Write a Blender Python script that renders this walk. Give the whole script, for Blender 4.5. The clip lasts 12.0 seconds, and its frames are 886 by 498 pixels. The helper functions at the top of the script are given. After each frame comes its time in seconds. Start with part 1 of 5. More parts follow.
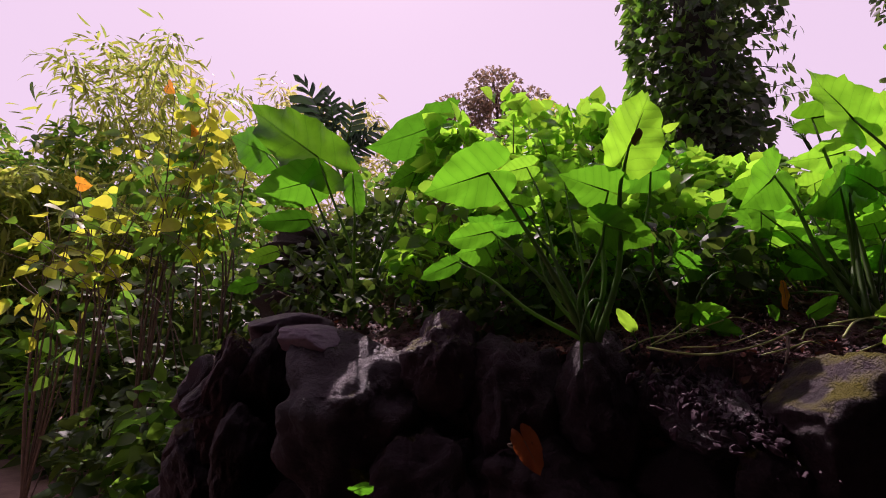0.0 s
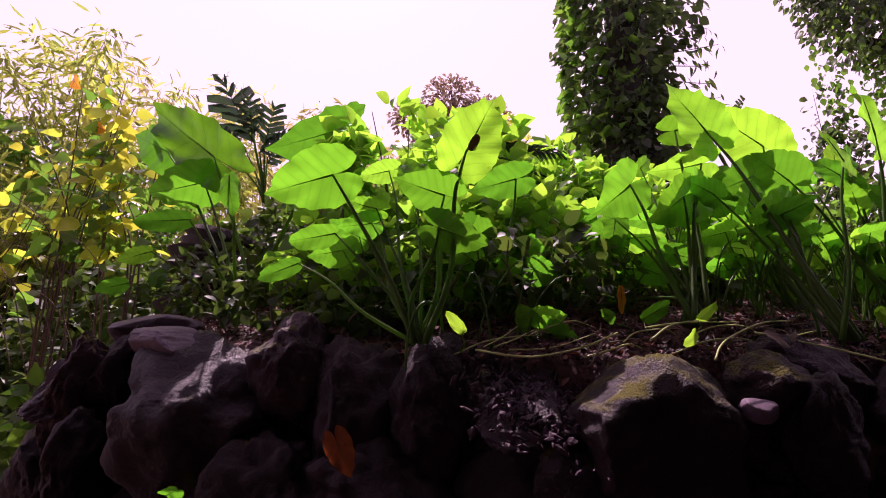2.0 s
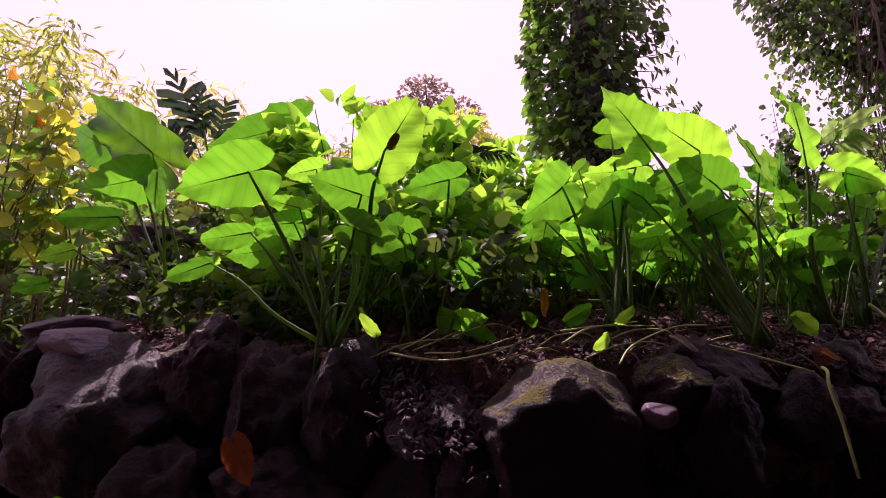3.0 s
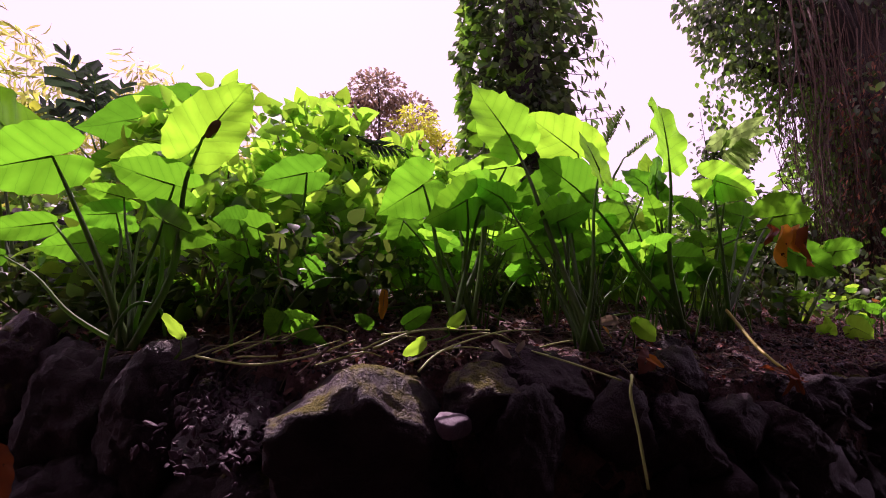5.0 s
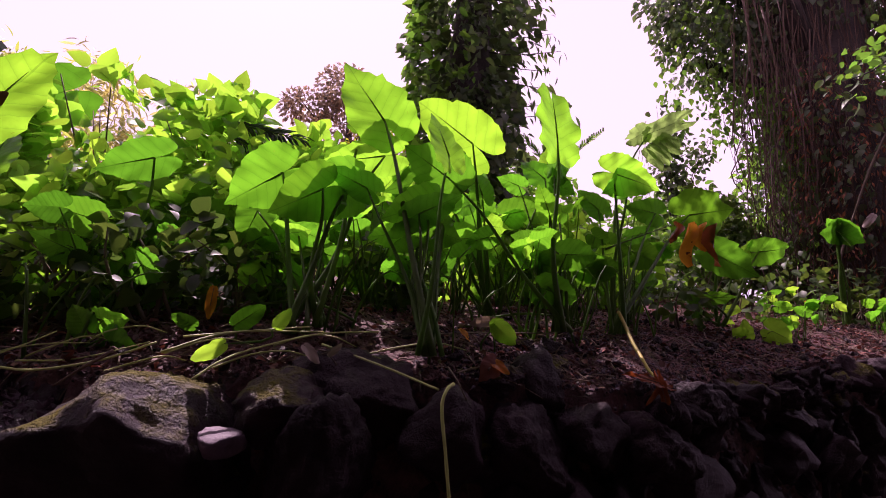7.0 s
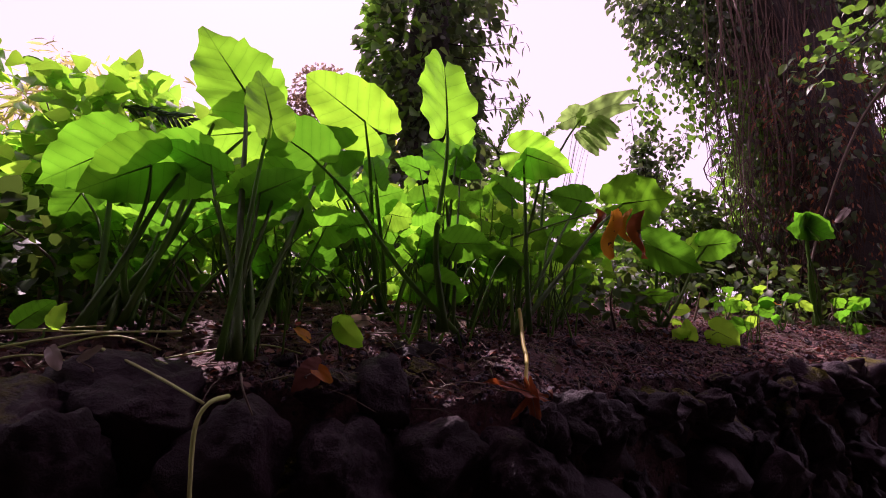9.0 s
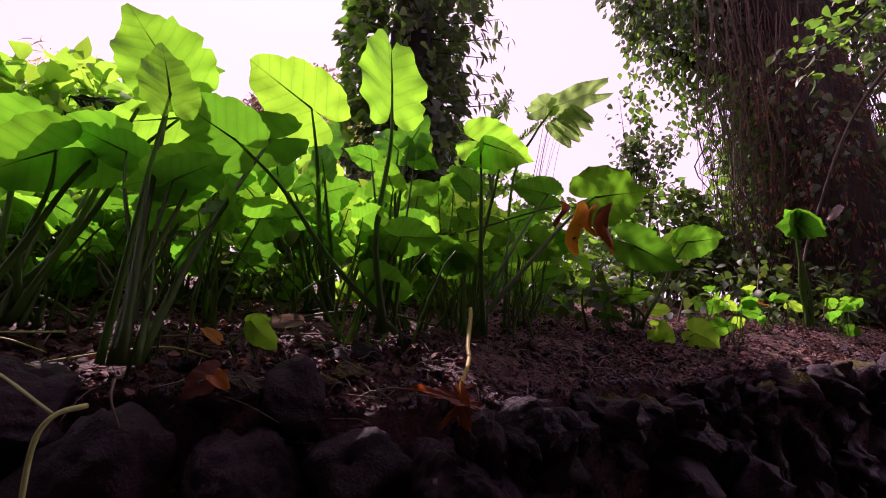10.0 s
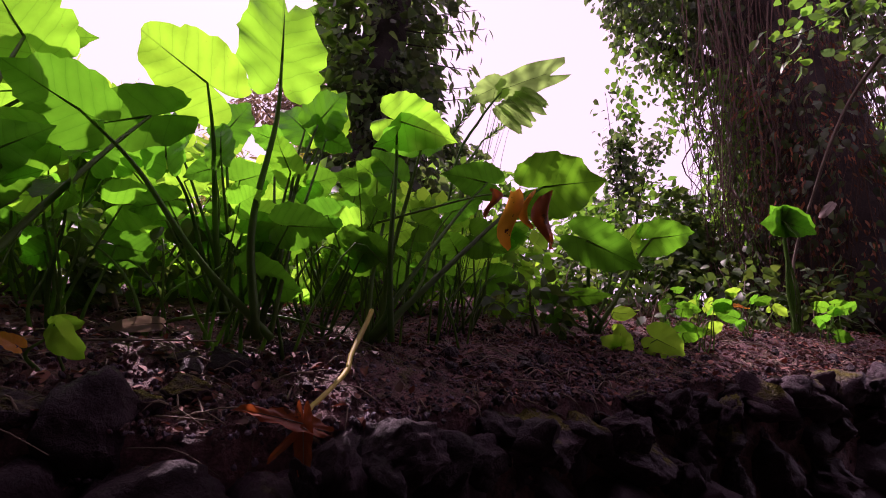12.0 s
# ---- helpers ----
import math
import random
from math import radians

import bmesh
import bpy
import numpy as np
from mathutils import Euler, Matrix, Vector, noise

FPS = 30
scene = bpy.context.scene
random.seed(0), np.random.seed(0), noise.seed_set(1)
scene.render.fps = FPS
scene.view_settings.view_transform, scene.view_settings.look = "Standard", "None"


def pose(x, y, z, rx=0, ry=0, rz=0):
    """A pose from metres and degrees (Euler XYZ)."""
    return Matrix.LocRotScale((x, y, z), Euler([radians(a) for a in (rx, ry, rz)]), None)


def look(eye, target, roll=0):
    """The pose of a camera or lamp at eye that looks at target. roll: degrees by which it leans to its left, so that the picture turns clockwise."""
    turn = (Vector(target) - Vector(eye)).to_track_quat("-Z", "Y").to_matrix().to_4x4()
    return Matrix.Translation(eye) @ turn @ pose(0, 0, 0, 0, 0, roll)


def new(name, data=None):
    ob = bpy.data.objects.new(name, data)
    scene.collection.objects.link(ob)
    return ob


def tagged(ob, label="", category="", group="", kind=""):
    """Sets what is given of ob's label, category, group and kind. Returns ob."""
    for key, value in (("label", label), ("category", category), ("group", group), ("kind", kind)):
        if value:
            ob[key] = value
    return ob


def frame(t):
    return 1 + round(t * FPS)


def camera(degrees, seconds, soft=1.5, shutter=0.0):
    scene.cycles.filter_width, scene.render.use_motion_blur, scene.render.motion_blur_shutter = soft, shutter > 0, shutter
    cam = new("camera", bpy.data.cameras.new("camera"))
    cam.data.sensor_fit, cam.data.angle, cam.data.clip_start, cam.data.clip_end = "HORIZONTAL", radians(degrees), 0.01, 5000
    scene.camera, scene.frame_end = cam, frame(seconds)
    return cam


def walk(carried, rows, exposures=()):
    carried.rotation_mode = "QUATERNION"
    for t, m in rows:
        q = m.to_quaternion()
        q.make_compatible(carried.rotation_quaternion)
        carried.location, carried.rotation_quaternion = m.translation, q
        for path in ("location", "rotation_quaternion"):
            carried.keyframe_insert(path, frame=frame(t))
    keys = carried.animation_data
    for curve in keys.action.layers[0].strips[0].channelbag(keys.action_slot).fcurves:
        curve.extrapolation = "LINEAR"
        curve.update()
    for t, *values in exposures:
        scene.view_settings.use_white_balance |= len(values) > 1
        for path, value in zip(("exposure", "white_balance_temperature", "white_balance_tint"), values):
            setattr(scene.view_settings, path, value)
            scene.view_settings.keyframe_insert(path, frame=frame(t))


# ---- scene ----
cam = camera(85.8, 12.0, soft=1.0)
# t, x, y, z, yaw, pitch, roll
ROWS = [
    (0.00, 0.038, -0.081, 1.455, -0.84, 10.89, 0.10),
    (0.50, 0.204, -0.103, 1.443, -1.86, 11.10, 0.29),
    (1.00, 0.347, -0.114, 1.438, -2.51, 11.35, 0.31),
    (1.50, 0.482, -0.114, 1.437, -3.10, 11.54, 0.31),
    (2.00, 0.611, -0.108, 1.437, -3.96, 11.70, 0.31),
    (2.50, 0.744, -0.100, 1.441, -5.06, 11.78, 0.37),
    (3.00, 0.881, -0.093, 1.447, -6.16, 11.85, 0.41),
    (5.00, 1.450, -0.083, 1.483, -10.18, 11.49, 1.01),
    (5.50, 1.599, -0.070, 1.489, -10.74, 11.48, 1.12),
    (6.00, 1.752, -0.052, 1.494, -11.17, 11.50, 1.27),
    (6.50, 1.907, -0.031, 1.502, -11.41, 11.52, 1.30),
    (7.00, 2.065, -0.003, 1.506, -11.59, 11.58, 1.30),
    (9.00, 2.683, 0.194, 1.505, -11.47, 12.29, 1.04),
    (9.50, 2.818, 0.251, 1.506, -11.37, 12.43, 1.07),
    (10.00, 2.946, 0.307, 1.509, -11.24, 12.61, 1.01),
    (10.50, 3.062, 0.360, 1.511, -11.14, 12.72, 1.07),
    (11.00, 3.170, 0.413, 1.515, -11.03, 12.85, 1.10),
    (11.50, 3.276, 0.461, 1.525, -10.81, 12.96, 1.13),
    (12.00, 3.377, 0.512, 1.534, -10.62, 13.13, 1.19),
]
walk(cam, [(t, pose(x, y, z, 90 + pitch, 0, yaw) @ pose(0, 0, 0, 0, 0, roll)) for t, x, y, z, yaw, pitch, roll in ROWS],
     exposures=((0.0, 0.28, 6500, 48), (0.3, 0.75, 6500, 64), (12.0, 0.75, 6500, 64)))

# ---- light ----
SUN_AZ, SUN_EL = -14.0, 57.0     # degrees to the right of +y, above the horizon
world = bpy.data.worlds.new("hazy_sky")
scene.world = world
world.use_nodes = True
wn, wl = world.node_tree.nodes, world.node_tree.links
wn.clear()
sky = wn.new("ShaderNodeTexSky")
sky.sky_type, sky.sun_disc = "NISHITA", False
sky.sun_elevation, sky.sun_rotation = radians(SUN_EL), radians(SUN_AZ)
sky.air_density, sky.dust_density = 1.0, 4.0
w_sky = wn.new("ShaderNodeBackground")
w_sky.inputs["Strength"].default_value = 0.005
w_haze = wn.new("ShaderNodeBackground")
w_haze.inputs["Color"].default_value = (0.965, 0.885, 0.96, 1)
w_haze.inputs["Strength"].default_value = 0.63
w_add, w_out = wn.new("ShaderNodeAddShader"), wn.new("ShaderNodeOutputWorld")
wl.new(sky.outputs[0], w_sky.inputs[0])
wl.new(w_sky.outputs[0], w_add.inputs[0])
wl.new(w_haze.outputs[0], w_add.inputs[1])
wl.new(w_add.outputs[0], w_out.inputs[0])
sun = new("sun", bpy.data.lights.new("sun", "SUN"))
sun.data.energy, sun.data.angle, sun.data.color = 3.6, radians(0.6), (1.0, 0.95, 0.86)
az, el = radians(SUN_AZ), radians(SUN_EL)
sun.matrix_world = look((30 * math.sin(az) * math.cos(el), 30 * math.cos(az) * math.cos(el), 30 * math.sin(el)), (0, 0, 0))


# ---- materials ----
def mat_new(name):
    m = bpy.data.materials.new(name)
    m.use_nodes = True
    nt = m.node_tree
    nt.nodes.clear()
    out = nt.nodes.new("ShaderNodeOutputMaterial")
    return m, nt, out


def node(nt, kind, **inputs):
    n = nt.nodes.new(kind)
    for key, value in inputs.items():
        n.inputs[key.replace("_", " ")].default_value = value
    return n


def math_node(nt, op, a, b=None):
    n = nt.nodes.new("ShaderNodeMath")
    n.operation = op
    for k, v in ((0, a), (1, b)):
        if v is None:
            continue
        if isinstance(v, (int, float)):
            n.inputs[k].default_value = v
        else:
            nt.links.new(v, n.inputs[k])
    return n.outputs[0]


def mix_col(nt, fac, a, b, blend="MIX"):
    n = nt.nodes.new("ShaderNodeMix")
    n.data_type, n.blend_type = "RGBA", blend
    for k, v in ((0, fac), (6, a), (7, b)):
        if isinstance(v, (int, float)):
            n.inputs[k].default_value = v
        elif isinstance(v, tuple):
            n.inputs[k].default_value = (*v, 1)
        else:
            nt.links.new(v, n.inputs[k])
    return n.outputs[2]


def ramp(nt, fac, stops):
    n = nt.nodes.new("ShaderNodeValToRGB")
    while len(n.color_ramp.elements) < len(stops):
        n.color_ramp.elements.new(0.5)
    for e, (pos, col) in zip(n.color_ramp.elements, stops):
        e.position, e.color = pos, (*col, 1)
    nt.links.new(fac, n.inputs[0])
    return n.outputs[0]


def noise_tex(nt, vec, scale, detail=4.0, rough=0.6):
    n = node(nt, "ShaderNodeTexNoise", Scale=scale, Detail=detail, Roughness=rough)
    if vec is not None:
        nt.links.new(vec, n.inputs["Vector"])
    return n.outputs["Fac"]


def leaf_material(name, face, glow, thin=0.5, gloss=0.4, vary=0.35, veins=0.0, island=True, blotch=None):
    """Leaf: face colour by reflection, glow colour by light through it."""
    m, nt, out = mat_new(name)
    geo = nt.nodes.new("ShaderNodeNewGeometry")
    info = nt.nodes.new("ShaderNodeObjectInfo")
    rnd = geo.outputs["Random Per Island"] if island else info.outputs["Random"]
    co = nt.nodes.new("ShaderNodeTexCoord")
    blot = noise_tex(nt, geo.outputs["Position"], 9.0, 5.0)
    tone = math_node(nt, "ADD", math_node(nt, "MULTIPLY", rnd, vary * 1.4), math_node(nt, "MULTIPLY", blot, 0.5))
    tone = math_node(nt, "ADD", tone, 0.75 - 0.7 * vary)
    shift = math_node(nt, "MULTIPLY", math_node(nt, "FRACT", math_node(nt, "MULTIPLY", rnd, 7.31)), vary)
    warm = (min(1, glow[0] * 1.55 + 0.02), glow[1] * 0.98, glow[2] * 0.7)
    f_col, g_col = mix_col(nt, shift, face, (face[0] * 1.6, face[1] * 0.95, face[2] * 0.7)), mix_col(nt, shift, glow, warm)
    bump_h = blot
    if veins > 0:
        uv = nt.nodes.new("ShaderNodeUVMap")
        sep = nt.nodes.new("ShaderNodeSeparateXYZ")
        nt.links.new(uv.outputs[0], sep.inputs[0])
        ax = math_node(nt, "ABSOLUTE", math_node(nt, "SUBTRACT", sep.outputs[0], 0.5))
        rib = math_node(nt, "LESS_THAN", ax, 0.008)
        wob = math_node(nt, "MULTIPLY", noise_tex(nt, uv.outputs[0], 6.0, 2.0), 0.05)
        ph = math_node(nt, "ADD", math_node(nt, "SUBTRACT", sep.outputs[1], math_node(nt, "MULTIPLY", ax, 0.62)), wob)
        sn = math_node(nt, "ABSOLUTE", math_node(nt, "SINE", math_node(nt, "MULTIPLY", ph, 19.0)))
        side = math_node(nt, "LESS_THAN", sn, 0.09)
        soft = math_node(nt, "SUBTRACT", 1.0, math_node(nt, "MULTIPLY", sn, 1.0))
        v_all = math_node(nt, "MINIMUM", math_node(nt, "ADD", rib, math_node(nt, "MULTIPLY", side, 0.6)), 1.0)
        g_col = mix_col(nt, math_node(nt, "MULTIPLY", v_all, veins), g_col, (glow[0] * 0.25, glow[1] * 0.33, glow[2] * 0.3))
        g_col = mix_col(nt, math_node(nt, "MULTIPLY", soft, 0.20), g_col, (glow[0] * 0.45, glow[1] * 0.62, glow[2] * 0.5))
        f_col = mix_col(nt, math_node(nt, "MULTIPLY", v_all, veins * 0.7), f_col, (face[0] * 2.0, face[1] * 1.5, face[2] * 1.6))
        bump_h = math_node(nt, "ADD", math_node(nt, "MULTIPLY", sn, 0.5), blot)
        spots = math_node(nt, "GREATER_THAN", noise_tex(nt, uv.outputs[0], 14.0, 3.0), 0.72)
        g_col = mix_col(nt, math_node(nt, "MULTIPLY", spots, 0.5), g_col, (0.30, 0.24, 0.03))
    if blotch:
        b = math_node(nt, "GREATER_THAN", noise_tex(nt, geo.outputs["Position"], 16.0, 4.0), 0.66)
        f_col, g_col = mix_col(nt, b, f_col, blotch), mix_col(nt, b, g_col, blotch)
    f_col = mix_col(nt, 1.0, f_col, tone, "MULTIPLY")
    g_col = mix_col(nt, 1.0, g_col, tone, "MULTIPLY")
    p = node(nt, "ShaderNodeBsdfPrincipled", Roughness=gloss)
    p.inputs["Specular IOR Level"].default_value = 0.4
    tr = nt.nodes.new("ShaderNodeBsdfTranslucent")
    mx = node(nt, "ShaderNodeMixShader", Fac=thin)
    bp = node(nt, "ShaderNodeBump", Strength=0.35, Distance=0.004)
    nt.links.new(bump_h, bp.inputs["Height"])
    for s in (p, tr):
        nt.links.new(bp.outputs[0], s.inputs["Normal"])
    nt.links.new(f_col, p.inputs["Base Color"])
    nt.links.new(g_col, tr.inputs["Color"])
    nt.links.new(p.outputs[0], mx.inputs[1])
    nt.links.new(tr.outputs[0], mx.inputs[2])
    nt.links.new(mx.outputs[0], out.inputs[0])
    return m


def solid_material(name, stops, scale=8.0, rough=(0.6, 0.9), bump=0.5, fine=60.0, moss=None, dist=0.02, spec=0.5):
    """Rock, bark, soil: noise-driven colour, roughness and relief. moss: (amount, colour) on faces that look up."""
    m, nt, out = mat_new(name)
    geo = nt.nodes.new("ShaderNodeNewGeometry")
    info = nt.nodes.new("ShaderNodeObjectInfo")
    pos = geo.outputs["Position"]
    big = noise_tex(nt, pos, scale, 6.0, 0.65)
    small = noise_tex(nt, pos, fine, 6.0, 0.7)
    both = math_node(nt, "ADD", math_node(nt, "MULTIPLY", big, 0.6), math_node(nt, "MULTIPLY", small, 0.4))
    col = ramp(nt, both, stops)
    tone = math_node(nt, "ADD", math_node(nt, "MULTIPLY", info.outputs["Random"], 0.5), 0.75)
    col = mix_col(nt, 1.0, col, tone, "MULTIPLY")
    p = node(nt, "ShaderNodeBsdfPrincipled")
    p.inputs["Specular IOR Level"].default_value = spec
    r = math_node(nt, "ADD", math_node(nt, "MULTIPLY", small, rough[1] - rough[0]), rough[0])
    height = both
    if moss:
        sep = nt.nodes.new("ShaderNodeSeparateXYZ")
        nt.links.new(geo.outputs["Normal"], sep.inputs[0])
        patch = noise_tex(nt, pos, 5.0, 5.0, 0.7)
        k = math_node(nt, "ADD", math_node(nt, "MULTIPLY", sep.outputs[2], 0.35), patch)
        k = math_node(nt, "MULTIPLY", math_node(nt, "SUBTRACT", k, 1.0 - moss[0]), 6.0)
        k = math_node(nt, "MINIMUM", math_node(nt, "MAXIMUM", k, 0.0), 1.0)
        tuft = noise_tex(nt, pos, 130.0, 3.0)
        mc = mix_col(nt, tuft, (moss[1][0] * 0.4, moss[1][1] * 0.4, moss[1][2] * 0.4), (moss[1][0] * 1.5, moss[1][1] * 1.5, moss[1][2]))
        col = mix_col(nt, k, col, mc)
        r = math_node(nt, "MAXIMUM", r, math_node(nt, "MULTIPLY", k, 0.9))
        height = math_node(nt, "ADD", both, math_node(nt, "MULTIPLY", math_node(nt, "MULTIPLY", tuft, k), 0.8))
    bp = node(nt, "ShaderNodeBump", Strength=bump, Distance=dist)
    nt.links.new(height, bp.inputs["Height"])
    nt.links.new(bp.outputs[0], p.inputs["Normal"])
    nt.links.new(col, p.inputs["Base Color"])
    nt.links.new(r, p.inputs["Roughness"])
    nt.links.new(p.outputs[0], out.inputs[0])
    return m


EAR = leaf_material("ear_leaf_green", (0.05, 0.15, 0.02), (0.105, 0.50, 0.014), thin=0.58, gloss=0.35, vary=0.6, veins=0.5, island=False)
EAR_LIGHT = leaf_material("ear_leaf_lime", (0.07, 0.17, 0.02), (0.29, 0.80, 0.03), thin=0.72, gloss=0.35, vary=0.25, veins=0.4, island=False)
SHRUB = leaf_material("shrub_leaf", (0.045, 0.10, 0.02), (0.16, 0.46, 0.04), thin=0.5, vary=0.5)
LIME = leaf_material("lime_leaf", (0.10, 0.25, 0.03), (0.30, 0.76, 0.04), thin=0.68, vary=0.45)
YELLOW = leaf_material("yellowing_leaf", (0.28, 0.34, 0.03), (0.62, 0.78, 0.06), thin=0.6, vary=0.4)
BAMBOO = leaf_material("bamboo_leaf", (0.11, 0.18, 0.03), (0.40, 0.56, 0.09), thin=0.62, vary=0.5)
PALEBAMBOO = leaf_material("pale_bamboo_leaf", (0.17, 0.21, 0.07), (0.50, 0.58, 0.18), thin=0.6, vary=0.5)
DARKLEAF = leaf_material("dark_climber_leaf", (0.06, 0.085, 0.055), (0.12, 0.26, 0.06), thin=0.4, gloss=0.5, vary=0.5)
PURPLE = leaf_material("reddish_tree_leaf", (0.17, 0.145, 0.11), (0.30, 0.26, 0.17), thin=0.5, vary=0.5)
FERN = leaf_material("split_leaf_dark", (0.04, 0.07, 0.05), (0.05, 0.11, 0.05), thin=0.3, gloss=0.3, vary=0.2)
LOWLEAF = leaf_material("undergrowth_leaf", (0.03, 0.08, 0.015), (0.10, 0.22, 0.03), thin=0.4, gloss=0.5, vary=0.5)
ORANGE = leaf_material("dead_orange_leaf", (0.55, 0.24, 0.03), (0.95, 0.40, 0.03), thin=0.65, vary=0.4, blotch=(0.12, 0.03, 0.02))
RUST = leaf_material("withered_rust_leaf", (0.26, 0.075, 0.03), (0.40, 0.10, 0.02), thin=0.4, vary=0.3, blotch=(0.16, 0.05, 0.02))
GREYLEAF = leaf_material("dry_grey_leaf", (0.30, 0.27, 0.24), (0.25, 0.22, 0.15), thin=0.3, vary=0.4)
BANANA = leaf_material("pale_torn_leaf", (0.12, 0.24, 0.06), (0.30, 0.58, 0.13), thin=0.65, vary=0.2)
STALK = leaf_material("green_stalk", (0.065, 0.15, 0.022), (0.13, 0.36, 0.03), thin=0.35, gloss=0.5, vary=0.4, island=False)
YELLOWSTALK = solid_material("yellow_stalk", ((0.3, (0.36, 0.27, 0.03)), (0.7, (0.55, 0.44, 0.06))), 9.0, (0.4, 0.7), 0.2, 50.0, dist=0.003)
PALESTALK = solid_material("pale_stalk", ((0.3, (0.34, 0.40, 0.09)), (0.7, (0.52, 0.56, 0.20))), 9.0, (0.4, 0.7), 0.2, 50.0, dist=0.003)
BROWNSTALK = solid_material("brown_twig", ((0.3, (0.09, 0.06, 0.04)), (0.7, (0.22, 0.16, 0.11))), 14.0, (0.6, 0.9), 0.5, 80.0, dist=0.004)
BARK = solid_material("dark_bark", ((0.3, (0.018, 0.012, 0.011)), (0.7, (0.075, 0.052, 0.046))), 4.0, (0.7, 0.95), 0.8, 30.0, dist=0.04)
ROOT = solid_material("hanging_root", ((0.3, (0.04, 0.019, 0.012)), (0.7, (0.17, 0.085, 0.05))), 6.0, (0.6, 0.9), 0.5, 60.0, dist=0.01)
ROCK = solid_material("dark_basalt", ((0.3, (0.0075, 0.0026, 0.0045)), (0.72, (0.046, 0.0175, 0.027))), 6.0, (0.38, 0.75), 1.0, 70.0, moss=(0.12, (0.07, 0.062, 0.010)), dist=0.035, spec=0.28)
MOSSROCK = solid_material("mossy_basalt", ((0.3, (0.010, 0.004, 0.006)), (0.72, (0.062, 0.025, 0.036))), 6.0, (0.38, 0.75), 1.0, 70.0, moss=(0.29, (0.13, 0.115, 0.012)), dist=0.035, spec=0.30)
WETROCK = solid_material("wet_basalt", ((0.3, (0.007, 0.0024, 0.0045)), (0.72, (0.042, 0.016, 0.027))), 7.0, (0.30, 0.58), 1.0, 38.0, moss=(0.16, (0.10, 0.09, 0.014)), dist=0.06, spec=0.42)
FLAKES = solid_material("broken_stone_flakes", ((0.3, (0.03, 0.013, 0.021)), (0.72, (0.13, 0.065, 0.095))), 16.0, (0.35, 0.7), 0.6, 60.0, dist=0.02, spec=0.25)
PALEROCK = solid_material("worn_grey_stone", ((0.3, (0.06, 0.038, 0.052)), (0.72, (0.20, 0.125, 0.175))), 6.0, (0.4, 0.65), 0.7, 60.0, dist=0.015, spec=0.4)
SOIL = solid_material("dark_soil", ((0.34, (0.014, 0.005, 0.006)), (0.66, (0.27, 0.115, 0.115))), 16.0, (0.45, 0.9), 1.0, 95.0, moss=(0.15, (0.11, 0.10, 0.014)), dist=0.08, spec=0.35)
# made-up dark colour for unseen ground, to cut light bounced onto the wall
LOWBOUNCE = solid_material("low_bounce_ground", ((0.3, (0.010, 0.007, 0.006)), (0.72, (0.045, 0.030, 0.026))), 7.0, (0.6, 0.9), 0.9, 70.0, dist=0.03, spec=0.2)
PATH = solid_material("red_earth", ((0.3, (0.16, 0.09, 0.07)), (0.72, (0.34, 0.22, 0.18))), 5.0, (0.7, 0.95), 0.7, 60.0, dist=0.02)
LITTER = leaf_material("leaf_litter", (0.13, 0.06, 0.045), (0.12, 0.045, 0.03), thin=0.15, gloss=0.7, vary=0.95)
DRYLEAF = leaf_material("dry_climber_leaf", (0.16, 0.085, 0.05), (0.28, 0.13, 0.06), thin=0.35, gloss=0.8, vary=0.8)
# near-black, so that the unseen shell throws little light back on the wall
SKYBLOCK = solid_material("dark_sky_block", ((0.3, (0.006, 0.008, 0.005)), (0.72, (0.018, 0.022, 0.012))), 1.6, (0.7, 0.95), 1.0, 14.0, dist=0.15)


# ---- mesh helpers ----
rng = np.random.default_rng(7)


def mesh_object(name, verts, faces, material, parent=None, label="", smooth=True, uvs=None):
    me = bpy.data.meshes.new(name)
    me.from_pydata([tuple(v) for v in verts], [], [tuple(f) for f in faces])
    if uvs is not None:
        layer = me.uv_layers.new(name="UVMap")
        idx = np.empty(len(me.loops), dtype=np.int32)
        me.loops.foreach_get("vertex_index", idx)
        layer.data.foreach_set("uv", np.asarray(uvs, dtype=np.float32)[idx].ravel())
    if smooth:
        me.polygons.foreach_set("use_smooth", [True] * len(me.polygons))
    me.materials.append(material)
    me.update()
    ob = new(name, me)
    if parent:
        ob.parent = parent
        ob.matrix_parent_inverse = parent.matrix_basis.inverted()
    if label:
        ob["label"] = label
    return ob


def thing(name, at, label, category, group="", kind=""):
    e = new(name)
    e.matrix_basis = Matrix.Translation(at)
    e.empty_display_size = 0.1
    return tagged(e, label, category, group, kind)


def spline(points, n):
    """n points along a smooth line through the given ones."""
    p = np.array(points, dtype=float)
    if len(p) == 2:
        return p[0] + np.linspace(0, 1, n)[:, None] * (p[1] - p[0])
    q = np.vstack([2 * p[0] - p[1], p, 2 * p[-1] - p[-2]])
    out = []
    for u in np.linspace(0, len(p) - 1 - 1e-6, n):
        i, f = int(u), u - int(u)
        a, b, c, d = q[i:i + 4]
        out.append(0.5 * (2 * b + (c - a) * f + (2 * a - 5 * b + 4 * c - d) * f * f + (3 * b - a - 3 * c + d) * f ** 3))
    return np.array(out)


